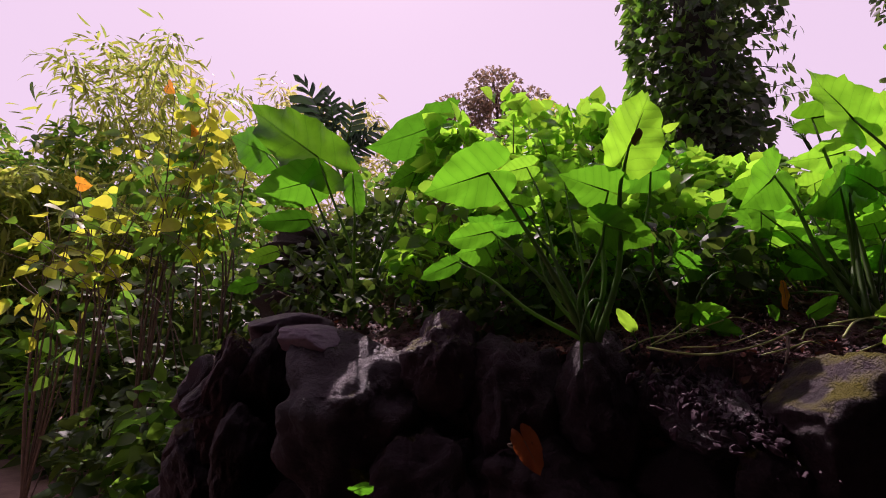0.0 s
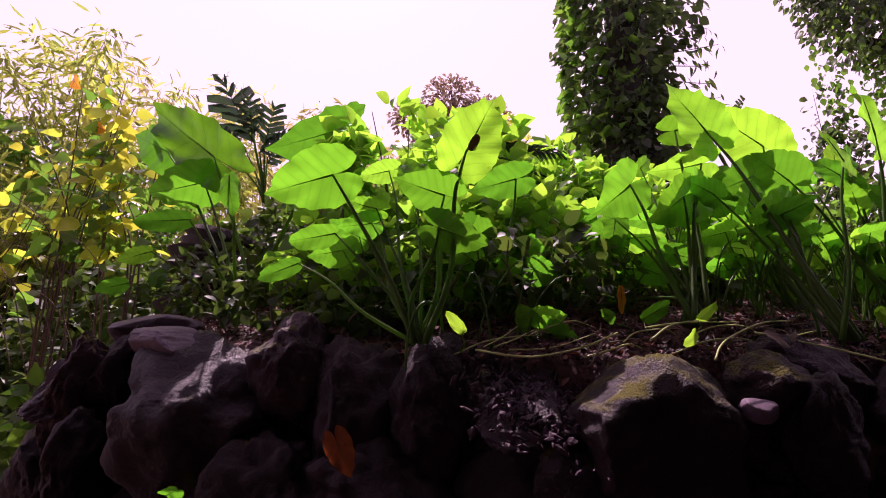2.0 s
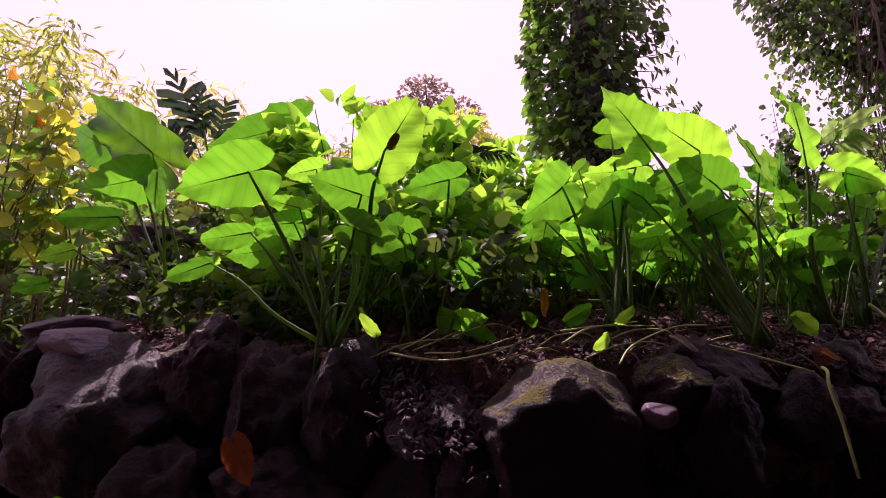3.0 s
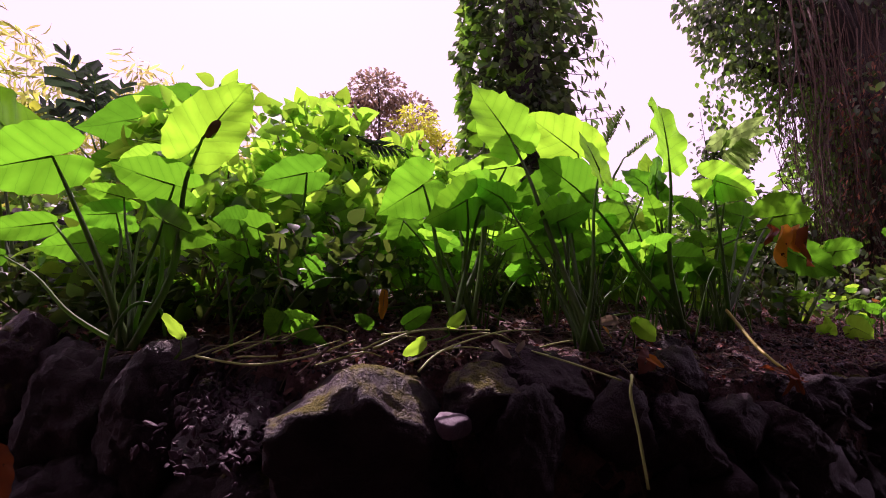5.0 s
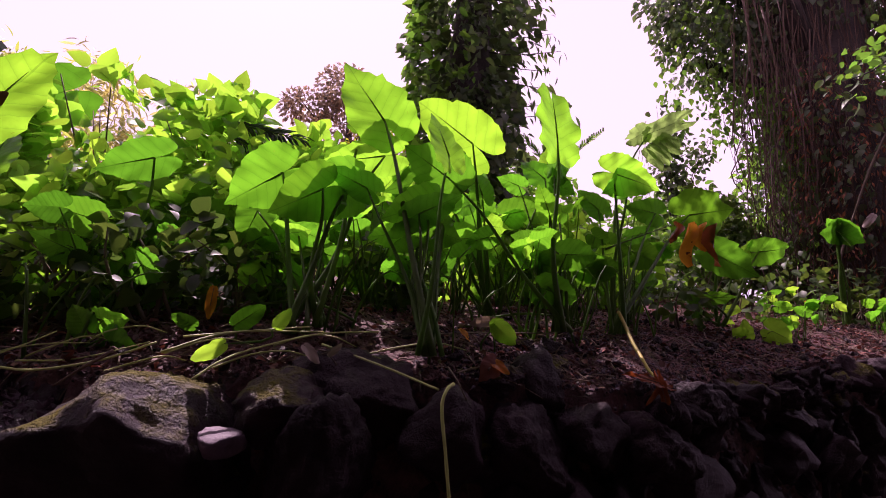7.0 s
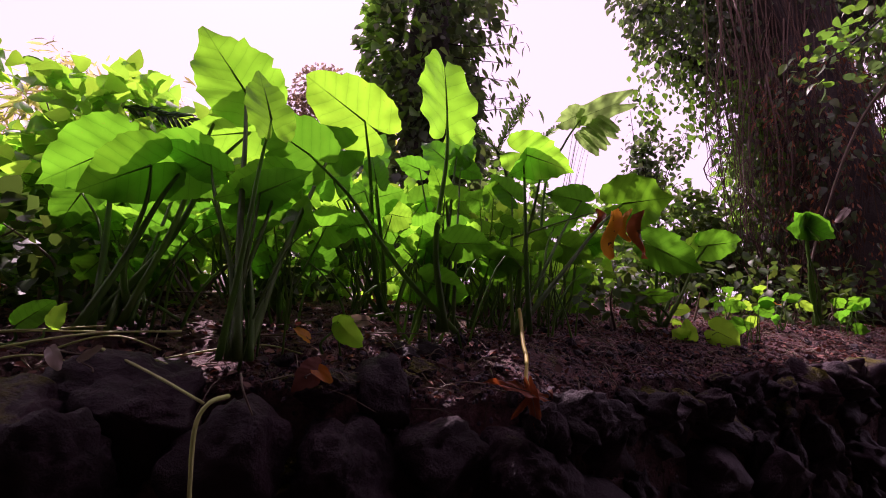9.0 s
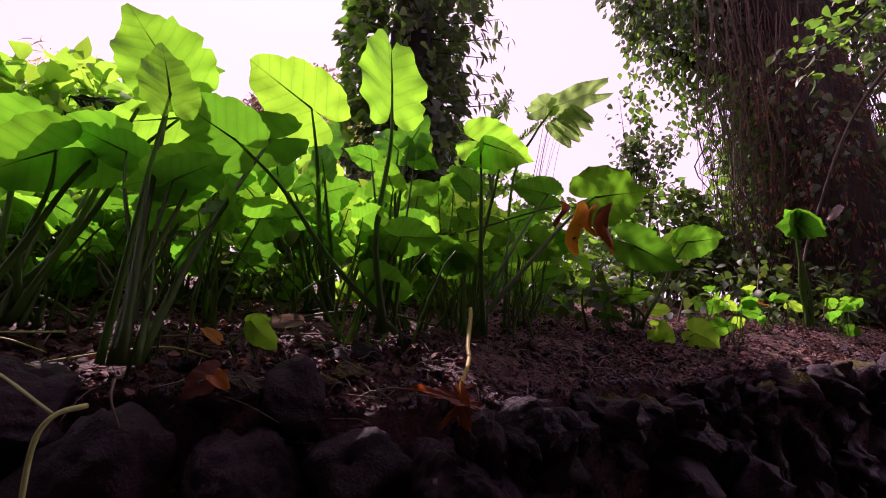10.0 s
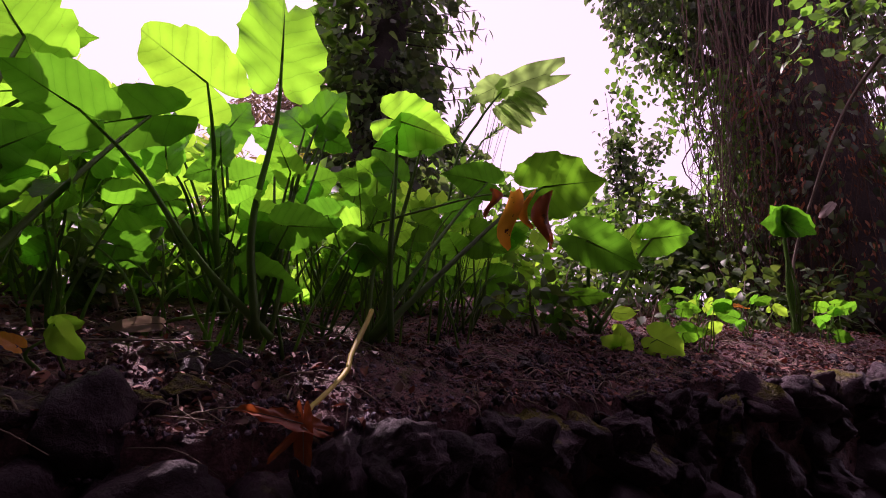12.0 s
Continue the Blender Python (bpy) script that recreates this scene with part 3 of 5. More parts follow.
# ---- elephant ear plants ----
def heart_leaf(length, width, kind, extra, seed):
    """A broad leaf with its stalk's joint at the origin, its tip along +y."""
    r = random.Random(seed)
    n_a, n_r = 56, 8
    vs, uv = [], []
    wav, ph, curl, droop = r.uniform(0.03, 0.07), r.uniform(0, 6.28), r.uniform(0.10, 0.30), r.uniform(0.05, 0.22)
    nicks = [(r.uniform(-2.6, 2.6), r.uniform(0.04, 0.10), r.uniform(0.05, 0.22)) for _ in range(r.choice((0, 1, 2)) + (2 if extra in ("torn", "notch") else 0))]
    for i in range(n_a + 1):
        th = -math.pi + 2 * math.pi * i / n_a
        a = abs(th) / math.pi
        if kind == "heart":
            rad = np.interp(a, (0, 0.03, 0.08, 0.16, 0.3, 0.45, 0.6, 0.75, 0.87, 0.95, 1.0), (1.0, 0.90, 0.81, 0.72, 0.61, 0.56, 0.53, 0.50, 0.45, 0.28, 0.06))
        else:
            rad = np.interp(a, (0, 0.05, 0.12, 0.25, 0.4, 0.6, 0.8, 1.0), (1.0, 0.93, 0.80, 0.55, 0.36, 0.2, 0.10, 0.04))
        rad *= 1 + 0.025 * math.sin(th * 11 + ph) + 0.02 * math.sin(th * 23 + 2 * ph) + 0.015 * r.uniform(-1, 1)
        for at, wide, deep in nicks:
            k = abs(th - at) / wide
            if k < 1:
                rad *= 1 - deep * (1 - k)
        if extra == "torn" and abs(th) < 0.22:
            rad *= 0.80 + 0.12 * math.sin(th * 40)
        for j in range(n_r + 1):
            q = rad * (j / n_r)
            x, y = q * math.sin(th) * width / 0.6, q * math.cos(th)
            z = curl * abs(x) * 0.8 - droop * max(y, 0) ** 2 - 0.25 * curl * max(-y, 0) + wav * q * math.sin(th * 9 + ph) * (j / n_r) ** 3
            z += 0.03 * noise.noise(Vector((x * 3 + seed, y * 3, 0.0)))
            z += 0.014 * q * math.sin(38.0 * (y - 0.62 * abs(x)))
            if extra == "fold" and x > 0.42:
                z -= (x - 0.42) * 1.6
            vs.append((x * length, y * length, z * length))
            uv.append((x + 0.5, y + 0.5))
    fs = []
    for i in range(n_a):
        for j in range(n_r):
            a, b = i * (n_r + 1) + j, (i + 1) * (n_r + 1) + j
            if j == 0:
                fs.append((a, a + 1, b + 1))
            else:
                fs.append((a, a + 1, b + 1, b))
    return vs, fs, uv


leaf_seed = [10]


def plant(at, name="elephant_ear_plant", label="broad-leaved green elephant ear plant with backlit leaves"):
    return thing(name, at, label, "plant", "elephant ears on the bank")


def ear_leaf(owner, joint, tip, width, kind="heart", extra="", material=None, stalk=None, face=(0.0, -0.85, -0.40), thick=1.0):
    leaf_seed[0] += 1
    a, t = Vector(joint), Vector(tip)
    y_ax = (t - a)
    length = y_ax.length
    y_ax.normalize()
    if extra == "flat":
        face = (0.0, -0.5, -0.85)
    z_ax = Vector(face) + Vector((rng.uniform(-0.25, 0.25), 0, rng.uniform(-0.2, 0.2)))
    z_ax = (z_ax - y_ax * z_ax.dot(y_ax)).normalized()
    x_ax = y_ax.cross(z_ax)
    vs, fs, uv = heart_leaf(length, width, kind, extra, leaf_seed[0])
    rot = Matrix((x_ax, y_ax, z_ax)).transposed()
    world_v = [a + rot @ Vector(v) for v in vs]
    light = EAR_LIGHT if extra in ("spot", "notch", "fold", "torn") or leaf_seed[0] % 7 == 0 else EAR
    blade = mesh_object("leaf", world_v, fs, material or light, owner, uvs=uv)
    base = owner.matrix_basis.translation + Vector((rng.uniform(-0.05, 0.05), rng.uniform(-0.04, 0.04), -0.03))
    out = Vector((a.x - base.x, a.y - base.y, 0))
    high = a.z - base.z
    bow = Vector((rng.uniform(-0.05, 0.05), rng.uniform(-0.03, 0.03), 0))
    p1 = bow + base + out * 0.34 + Vector((0, 0, high * 0.36))
    p2 = base + out * 0.72 + Vector((0, 0, high * 0.76))
    r0 = max(0.0035, min(0.016, 0.042 * length + 0.003)) * thick
    tube("leaf_stalk", (base, p1, p2, a + z_ax * 0.002), r0, r0 * 0.30, stalk or STALK, owner, sides=7, n=14)
    # midrib standing proud of the blade
    if length > 0.12:
        rib = [a + rot @ (Vector((0, length * v, 0)) + Vector((0, 0, -length * (0.08 * v * v))) ) + z_ax * 0.002 for v in (0.0, 0.3, 0.6)]
        tube("midrib", rib, r0 * 0.34, 0.0008, stalk or STALK, blade, sides=5, n=6)
    if extra == "spot":
        # dark oval laid just over the blade, painting the shadow of another leaf
        c = a + rot @ Vector((0.03 * length, 0.16 * length, 0)) + z_ax * 0.012
        ring = [c + rot @ Vector((0.055 * length * math.cos(q), 0.14 * length * math.sin(q), 0.006 * math.sin(3 * q))) for q in np.linspace(0, 6.283, 18, endpoint=False)]
        mesh_object("dead_patch", [c + z_ax * 0.004] + ring, [(0, 1 + k, 1 + (k + 1) % 18) for k in range(18)], LITTER, blade, "dark brown oval painting a leaf's cast shadow")
    return blade


clump_a = plant((0.649, 1.850, 1.483))
clump_b = plant((-0.452, 3.100, 1.613))
clump_c = plant((1.888, 1.950, 1.577))
clump_d = plant((2.379, 1.740, 1.504))
clump_e = plant((3.093, 2.150, 1.618))
clump_f = plant((3.482, 2.300, 1.625))
clump_g = plant((4.659, 2.900, 1.723))
clump_h = plant((1.996, 2.000, 1.604))
clump_i = plant((2.896, 2.600, 1.677))
ear_leaf(clump_a, (0.835, 1.770, 2.246), (0.985, 1.800, 2.545), 0.42, "heart", "spot", face=(-0.05, -0.85, -0.40))
ear_leaf(clump_a, (0.264, 1.900, 2.176), (-0.010, 1.850, 2.064), 0.5, "heart")
ear_leaf(clump_a, (0.748, 1.800, 2.064), (0.544, 1.720, 2.098), 0.48, "heart")
ear_leaf(clump_a, (0.774, 1.950, 2.133), (0.779, 2.000, 2.297), 0.6, "heart")
ear_leaf(clump_a, (0.637, 2.050, 2.204), (0.580, 2.100, 2.351), 0.6, "heart")
clump_j = plant((1.16, 2.40, bed_height(1.16, 2.40)))
ear_leaf(clump_j, (1.170, 2.300, 2.331), (0.917, 2.300, 2.251), 0.4, "heart")
ear_leaf(clump_a, (0.279, 1.950, 1.925), (0.091, 1.900, 1.868), 0.42, "ovate")
ear_leaf(clump_a, (0.130, 1.950, 1.789), (-0.021, 1.900, 1.710), 0.36, "ovate")
ear_leaf(clump_a, (0.727, 1.800, 1.920), (0.919, 1.750, 1.833), 0.44, "heart")
ear_leaf(clump_a, (0.444, 2.100, 2.086), (0.290, 2.050, 2.107), 0.36, "heart")
ear_leaf(clump_a, (0.493, 2.200, 2.317), (0.333, 2.200, 2.273), 0.4, "heart")
ear_leaf(clump_a, (0.424, 2.100, 2.012), (0.290, 2.000, 1.968), 0.4, "heart")
ear_leaf(clump_b, (-0.857, 3.330, 2.815), (-1.540, 3.560, 3.350), 0.28, "heart")
ear_leaf(clump_b, (-0.940, 3.400, 2.640), (-1.340, 3.350, 2.500), 0.46, "heart")
ear_leaf(clump_b, (0.025, 3.500, 3.158), (-0.481, 3.300, 2.832), 0.44, "heart", "flat")
ear_leaf(clump_b, (-0.460, 2.630, 2.420), (-0.417, 2.580, 2.176), 0.4, "ovate")
ear_leaf(clump_b, (-0.791, 2.920, 2.225), (-1.051, 2.770, 2.160), 0.36, "ovate")
ear_leaf(clump_b, (-0.936, 2.800, 1.991), (-1.090, 2.750, 1.922), 0.45, "ovate")
ear_leaf(clump_b, (-0.888, 2.800, 1.783), (-0.883, 2.850, 1.897), 0.6, "ovate")
ear_leaf(clump_b, (-1.052, 2.800, 1.799), (-1.195, 2.750, 1.742), 0.5, "ovate")
ear_leaf(clump_b, (-0.095, 3.200, 2.673), (-0.286, 3.100, 2.510), 0.4, "heart")
ear_leaf(clump_b, (-1.391, 3.700, 2.998), (-1.779, 3.800, 3.191), 0.48, "heart")
ear_leaf(clump_c, (1.752, 2.200, 2.279), (1.538, 2.120, 2.091), 0.54, "heart")
ear_leaf(clump_c, (2.048, 2.120, 2.216), (1.804, 2.040, 2.042), 0.48, "heart")
ear_leaf(clump_c, (2.224, 2.300, 2.453), (1.923, 2.250, 2.361), 0.36, "heart")
ear_leaf(clump_c, (1.972, 2.500, 2.498), (2.088, 2.550, 2.592), 0.4, "heart")
ear_leaf(clump_c, (1.828, 2.300, 2.047), (1.982, 2.250, 1.960), 0.4, "heart")
ear_leaf(clump_d, (2.209, 2.200, 2.590), (2.000, 2.190, 2.885), 0.52, "heart", "notch", face=(0.35, -0.85, -0.40))
ear_leaf(clump_d, (2.420, 1.660, 2.215), (2.365, 1.690, 2.410), 0.42, "heart", "notch", face=(0.35, -0.85, -0.40))
ear_leaf(clump_i, (2.727, 2.450, 2.640), (2.390, 2.450, 2.880), 0.46, "heart", "fold", face=(0.30, -0.85, -0.40))
ear_leaf(clump_d, (2.579, 2.350, 2.418), (2.248, 2.250, 2.260), 0.36, "heart")
ear_leaf(clump_d, (2.398, 2.200, 2.214), (2.478, 2.250, 2.356), 0.48, "heart")
ear_leaf(clump_d, (2.136, 2.100, 2.206), (1.957, 2.050, 2.271), 0.4, "heart")
ear_leaf(clump_d, (2.356, 1.950, 2.061), (2.534, 1.900, 2.143), 0.4, "heart")
ear_leaf(clump_d, (2.308, 2.000, 1.970), (2.470, 2.000, 2.046), 0.44, "heart")
ear_leaf(clump_e, (3.076, 2.100, 2.560), (3.062, 2.110, 2.945), 0.44, "heart", "torn", face=(0.25, -0.85, -0.40))
ear_leaf(clump_e, (2.508, 2.050, 2.270), (2.290, 1.990, 2.385), 0.56, "heart")
ear_leaf(clump_i, (2.596, 2.500, 2.316), (2.555, 2.500, 2.540), 0.46, "heart")
ear_leaf(clump_i, (3.215, 2.500, 2.500), (3.245, 2.500, 2.730), 0.46, "heart")
ear_leaf(clump_d, (2.400, 2.000, 2.120), (2.200, 1.960, 2.030), 0.50, "heart")
ear_leaf(clump_e, (3.140, 2.400, 2.450), (3.014, 2.450, 2.582), 0.48, "heart")
ear_leaf(clump_e, (3.195, 2.400, 2.501), (3.295, 2.450, 2.684), 0.48, "heart")
ear_leaf(clump_e, (3.115, 2.300, 2.221), (3.036, 2.250, 2.368), 0.4, "heart")
ear_leaf(clump_e, (3.019, 2.500, 2.434), (2.891, 2.500, 2.475), 0.48, "heart")
ear_leaf(clump_e, (3.226, 2.450, 2.450), (3.331, 2.400, 2.381), 0.48, "heart")
ear_leaf(clump_f, (3.511, 2.300, 2.485), (3.731, 2.200, 2.380), 0.5, "heart")
ear_leaf(clump_f, (3.636, 2.350, 2.482), (3.438, 2.250, 2.348), 0.44, "heart")
ear_leaf(clump_f, (4.300, 2.690, 2.410), (4.655, 2.640, 2.470), 0.52, "heart")
ear_leaf(clump_f, (3.521, 2.500, 2.330), (3.412, 2.550, 2.463), 0.44, "heart")
ear_leaf(clump_f, (3.979, 2.600, 2.371), (3.759, 2.550, 2.383), 0.44, "heart")
ear_leaf(clump_f, (3.808, 2.600, 2.211), (3.951, 2.550, 2.256), 0.4, "heart")
ear_leaf(clump_g, (4.600, 2.820, 2.180), (4.890, 2.760, 2.030), 0.42, "heart")
ear_leaf(clump_g, (4.870, 2.920, 2.180), (5.010, 2.900, 2.330), 0.50, "heart")
ear_leaf(clump_g, (5.070, 2.930, 2.250), (5.360, 2.880, 2.290), 0.40, "heart")
ear_leaf(clump_g, (4.540, 2.830, 1.877), (4.718, 2.790, 1.880), 0.32, "heart")
ear_leaf(clump_g, (4.394, 2.800, 1.824), (4.325, 2.800, 1.898), 0.6, "ovate")
ear_leaf(clump_g, (4.428, 2.800, 1.792), (4.333, 2.770, 1.731), 0.5, "ovate")
ear_leaf(clump_h, (1.945, 2.050, 2.169), (1.754, 1.970, 2.023), 0.56, "heart")
ear_leaf(clump_h, (1.659, 2.200, 2.086), (1.612, 2.150, 1.917), 0.48, "heart")
ear_leaf(clump_h, (1.741, 2.300, 1.966), (1.654, 2.250, 1.958), 0.48, "heart")
ear_leaf(clump_h, (1.958, 2.200, 1.912), (2.088, 2.150, 1.866), 0.48, "heart")
ear_leaf(clump_h, (2.119, 2.350, 2.673), (2.363, 2.300, 2.700), 0.4, "heart")
ear_leaf(clump_i, (2.587, 2.600, 2.437), (2.523, 2.650, 2.607), 0.52, "heart")
ear_leaf(clump_i, (2.748, 2.600, 2.325), (2.650, 2.550, 2.255), 0.48, "heart")
ear_leaf(clump_i, (2.787, 2.600, 2.513), (2.867, 2.650, 2.690), 0.48, "heart")
ear_leaf(clump_i, (2.801, 2.500, 2.353), (2.763, 2.550, 2.535), 0.4, "heart")
ear_leaf(clump_i, (2.606, 2.700, 2.286), (2.712, 2.750, 2.407), 0.48, "heart")
ear_leaf(clump_i, (2.424, 2.600, 2.296), (2.537, 2.600, 2.218), 0.48, "heart")


# more broad leaves, half hidden, low in the clumps and behind them
def fill_clump(at, n, reach, tall, size, label):
    owner = plant(at, label=label)
    for _ in range(n):
        a = rng.uniform(0, 6.28)
        d = reach * rng.uniform(0.3, 1.0)
        j = Vector(at) + Vector((d * math.cos(a), 0.6 * d * math.sin(a), tall * rng.uniform(0.45, 1.0)))
        s = 1.35 * size * rng.uniform(0.7, 1.25)
        dirn = Vector((math.cos(a) + rng.uniform(-0.4, 0.4), 0.5 * math.sin(a) - 0.1, rng.uniform(-0.5, 0.35))).normalized()
        ear_leaf(owner, j, j + dirn * s, rng.uniform(0.5, 0.66), thick=0.8)
    return owner


for x, y, n, reach, tall, size in ((1.5, 2.75, 9, 0.35, 0.60, 0.12), (2.2, 2.6, 11, 0.35, 0.68, 0.12), (2.75, 2.95, 11, 0.38, 0.72, 0.13), (3.5, 2.75, 13, 0.40, 0.72, 0.12),
                                   (3.25, 2.45, 9, 0.28, 0.60, 0.11), (2.45, 2.25, 9, 0.25, 0.50, 0.11), (1.75, 2.35, 8, 0.25, 0.45, 0.11), (3.95, 2.95, 9, 0.3, 0.55, 0.11), (1.05, 2.3, 9, 0.3, 0.45, 0.11),
                                   (0.45, 2.35, 7, 0.3, 0.5, 0.11), (2.95, 2.2, 7, 0.22, 0.5, 0.11), (0.0, 3.0, 7, 0.35, 0.6, 0.13), (1.3, 3.35, 9, 0.4, 0.7, 0.14), (2.0, 3.3, 11, 0.4, 0.75, 0.14), (2.6, 3.5, 11, 0.4, 0.75, 0.14), (3.2, 3.35, 11, 0.4, 0.75, 0.14), (3.8, 3.5, 9, 0.4, 0.6, 0.13)):
    fill_clump((x, y, bed_height(x, y)), n, reach, tall, size, "dense clump of smaller green elephant ear leaves")

# slim upright stalks crowding the feet of the clumps
for x, y in ((0.70, 1.95), (1.0, 2.05), (2.38, 1.82), (2.0, 2.05), (3.1, 2.2), (3.5, 2.35), (3.75, 2.5), (2.75, 2.3)):
    z = bed_height(x, y)
    tuft = thing("stalk_tuft", (x, y, z), "tuft of bare green leaf stalks rising from the soil", "plant", "stalks on the bank")
    for _ in range(4):
        bx, by = x + rng.uniform(-0.12, 0.12), y + rng.uniform(-0.06, 0.06)
        dx = rng.uniform(-0.28, 0.28)
        tube("stalk", ((bx, by, z - 0.03), (bx + dx * 0.3, by, z + 0.16), (bx + dx * 0.9, by + 0.03, z + rng.uniform(0.25, 0.4)), (bx + dx * 1.5, by + 0.05, z + rng.uniform(0.2, 0.45))), rng.uniform(0.004, 0.008), 0.002, STALK, tuft, n=10)


# ---- trailing stems and fallen leaves on the wall ----
def trailing_stem(points, r0, r1, label, material=None, n=18):
    p = [Vector(q) for q in points]
    ob = tube("trailing_stem", p, r0 * 0.72, r1 * 0.72, material or PALESTALK, None, "", 7, n, 0.08)
    return tagged(ob, label, "stem", "trailing stems")


trailing_stem(((0.88, 1.85, 1.43), (1.0, 1.83, 1.41), (1.12, 1.80, 1.405), (1.30, 1.80, 1.44), (1.455, 1.80, 1.50)), 0.006, 0.005, "pale green runner lying across the rocks")
trailing_stem(((1.02, 1.86, 1.43), (1.2, 1.86, 1.44), (1.40, 1.9, 1.50)), 0.004, 0.003, "thin pale green runner lying across the rocks")
trailing_stem(((0.92, 1.9, 1.44), (1.0, 1.92, 1.48), (1.08, 1.95, 1.53)), 0.004, 0.003, "thin pale green runner lying across the rocks")
trailing_stem(((1.52, 1.66, 1.47), (1.66, 1.76, 1.53), (1.83, 1.85, 1.555), (1.95, 1.9, 1.57)), 0.006, 0.004, "pale green stem trailing over the wall's edge")
trailing_stem(((1.55, 1.75, 1.52), (1.75, 1.82, 1.545), (2.0, 1.85, 1.55)), 0.005, 0.004, "pale green stem trailing over the wall's edge")
trailing_stem(((1.66, 1.5, 1.40), (1.72, 1.55, 1.45), (1.81, 1.6, 1.49), (2.0, 1.7, 1.54), (2.2, 1.8, 1.555)), 0.005, 0.004, "pale stem sagging over the front of a boulder")
trailing_stem(((2.0, 1.75, 1.505), (2.2, 1.60, 1.44), (2.365, 1.48, 1.377)), 0.006, 0.005, "green shoot trailing over the wall's edge")
trailing_stem(((2.416, 1.50, 1.392), (2.385, 1.45, 1.380), (2.366, 1.43, 1.33), (2.375, 1.41, 1.21), (2.39, 1.40, 1.05)), 0.008, 0.007, "pale bent shoot on the rock face")
trailing_stem(((3.446, 2.22, 1.70), (3.43, 2.16, 1.655), (3.385, 2.02, 1.55), (3.371, 1.95, 1.495), (3.31, 1.80, 1.43), (3.295, 1.76, 1.418), (3.284, 1.70, 1.381)), 0.013, 0.008, "yellow broken leaf stalk leaning over the wall", YELLOWSTALK)
trailing_stem(((2.65, 2.3, 1.60), (2.8, 2.3, 1.655), (2.98, 2.3, 1.68), (3.15, 2.3, 1.67), (3.315, 2.3, 1.63)), 0.010, 0.006, "dull green fallen stalk arching over the soil", STALK)
trailing_stem(((0.60, 1.80, 1.35), (0.61, 1.80, 1.50), (0.66, 1.82, 1.61), (0.73, 1.87, 1.60), (0.75, 1.9, 1.5)), 0.008, 0.009, "bent green stalk arching over the rock", STALK)
trailing_stem(((-0.66, 2.75, 1.55), (-0.58, 2.72, 1.62), (-0.48, 2.70, 1.60), (-0.42, 2.70, 1.52)), 0.008, 0.007, "bent pale stalk standing on the rock", STALK)
trailing_stem(((1.6, 2.35, 1.66), (1.85, 2.2, 1.69), (2.0, 2.1, 1.66), (2.12, 2.02, 1.60)), 0.009, 0.008, "long pale stalk lying across the clump", STALK)
trailing_stem(((2.35, 1.95, 1.55), (2.7, 2.0, 1.57), (3.0, 2.02, 1.575)), 0.005, 0.003, "thin pale root running over the soil", BROWNSTALK)
trailing_stem(((2.42, 1.6, 1.44), (2.44, 1.55, 1.40), (2.47, 1.54, 1.34)), 0.005, 0.003, "pale root hanging from the soil edge", BROWNSTALK)
trailing_stem(((1.36, 1.72, 1.47), (1.31, 1.66, 1.42), (1.26, 1.62, 1.37)), 0.010, 0.003, "reddish shoot lying in the gap between rocks", ROOT)


for k in range(9):
    x0 = 0.8 + 0.17 * k
    y0 = edge_y(x0) + rng.uniform(0.08, 0.3)
    dx = rng.uniform(0.18, 0.4)
    pts = [(x0 + dx * u, y0 + rng.uniform(-0.05, 0.05), bed_height(x0 + dx * u, max(y0, edge_y(x0 + dx * u) + 0.11)) + h) for u, h in ((0, 0.02), (0.35, 0.05), (0.7, 0.06), (1.0, 0.03))]
    trailing_stem(pts, 0.005, 0.003, "thin pale green runner lying across the rocks")


def small_plant(joints, base, label, material, width=0.5, kind="ovate"):
    owner = thing("seedling", base, label, "plant", "small plants on the bank")
    for j, t in joints:
        ear_leaf(owner, j, t, width, kind, "", material, thick=0.7, face=(0.05, -0.9, -0.3))
    return owner


small_plant((((1.14, 2.0, 1.55), (1.09, 1.98, 1.63)), ((1.20, 2.0, 1.575), (1.30, 1.95, 1.575)), ((1.24, 1.98, 1.50), (1.34, 1.93, 1.475))), (1.18, 2.02, 1.50), "bright green three-leaved seedling on the wall top", EAR, 0.6, "heart")
small_plant((((1.66, 1.98, 1.57), (1.77, 1.93, 1.64)), ((1.52, 1.98, 1.56), (1.45, 1.93, 1.60))), (1.6, 1.98, 1.53), "bright green two-leaved seedling on the wall top", EAR, 0.45)
small_plant((((1.83, 1.84, 1.56), (1.88, 1.78, 1.62)), ((1.70, 1.66, 1.50), (1.63, 1.60, 1.45))), (1.78, 1.84, 1.54), "pale green seedling trailing over a rock", LIME, 0.4)
small_plant((((0.83, 1.84, 1.50), (0.76, 1.82, 1.58)),), (0.85, 1.85, 1.45), "single yellow-green leaf at the rock's edge", LIME, 0.36)
small_plant((((2.665, 1.85, 1.60), (2.74, 1.82, 1.52)), ((2.65, 1.86, 1.60), (2.72, 1.86, 1.605))), (2.63, 1.87, 1.52), "folded yellow-green leaf on the soil", LIME, 0.55)
small_plant((((4.93, 2.76, 1.66), (5.08, 2.72, 1.585)), ((4.75, 2.8, 1.62), (4.74, 2.78, 1.74)), ((4.72, 2.8, 1.62), (4.62, 2.76, 1.66))), (4.78, 2.82, 1.60), "bright green young leaves low on the soil", LIME, 0.6, "heart")
small_plant((((6.42, 3.5, 1.97), (6.50, 3.46, 1.90)), ((6.38, 3.5, 1.97), (6.32, 3.45, 1.92))), (6.4, 3.52, 1.88), "yellowing seedling on the bank", LIME, 0.5)
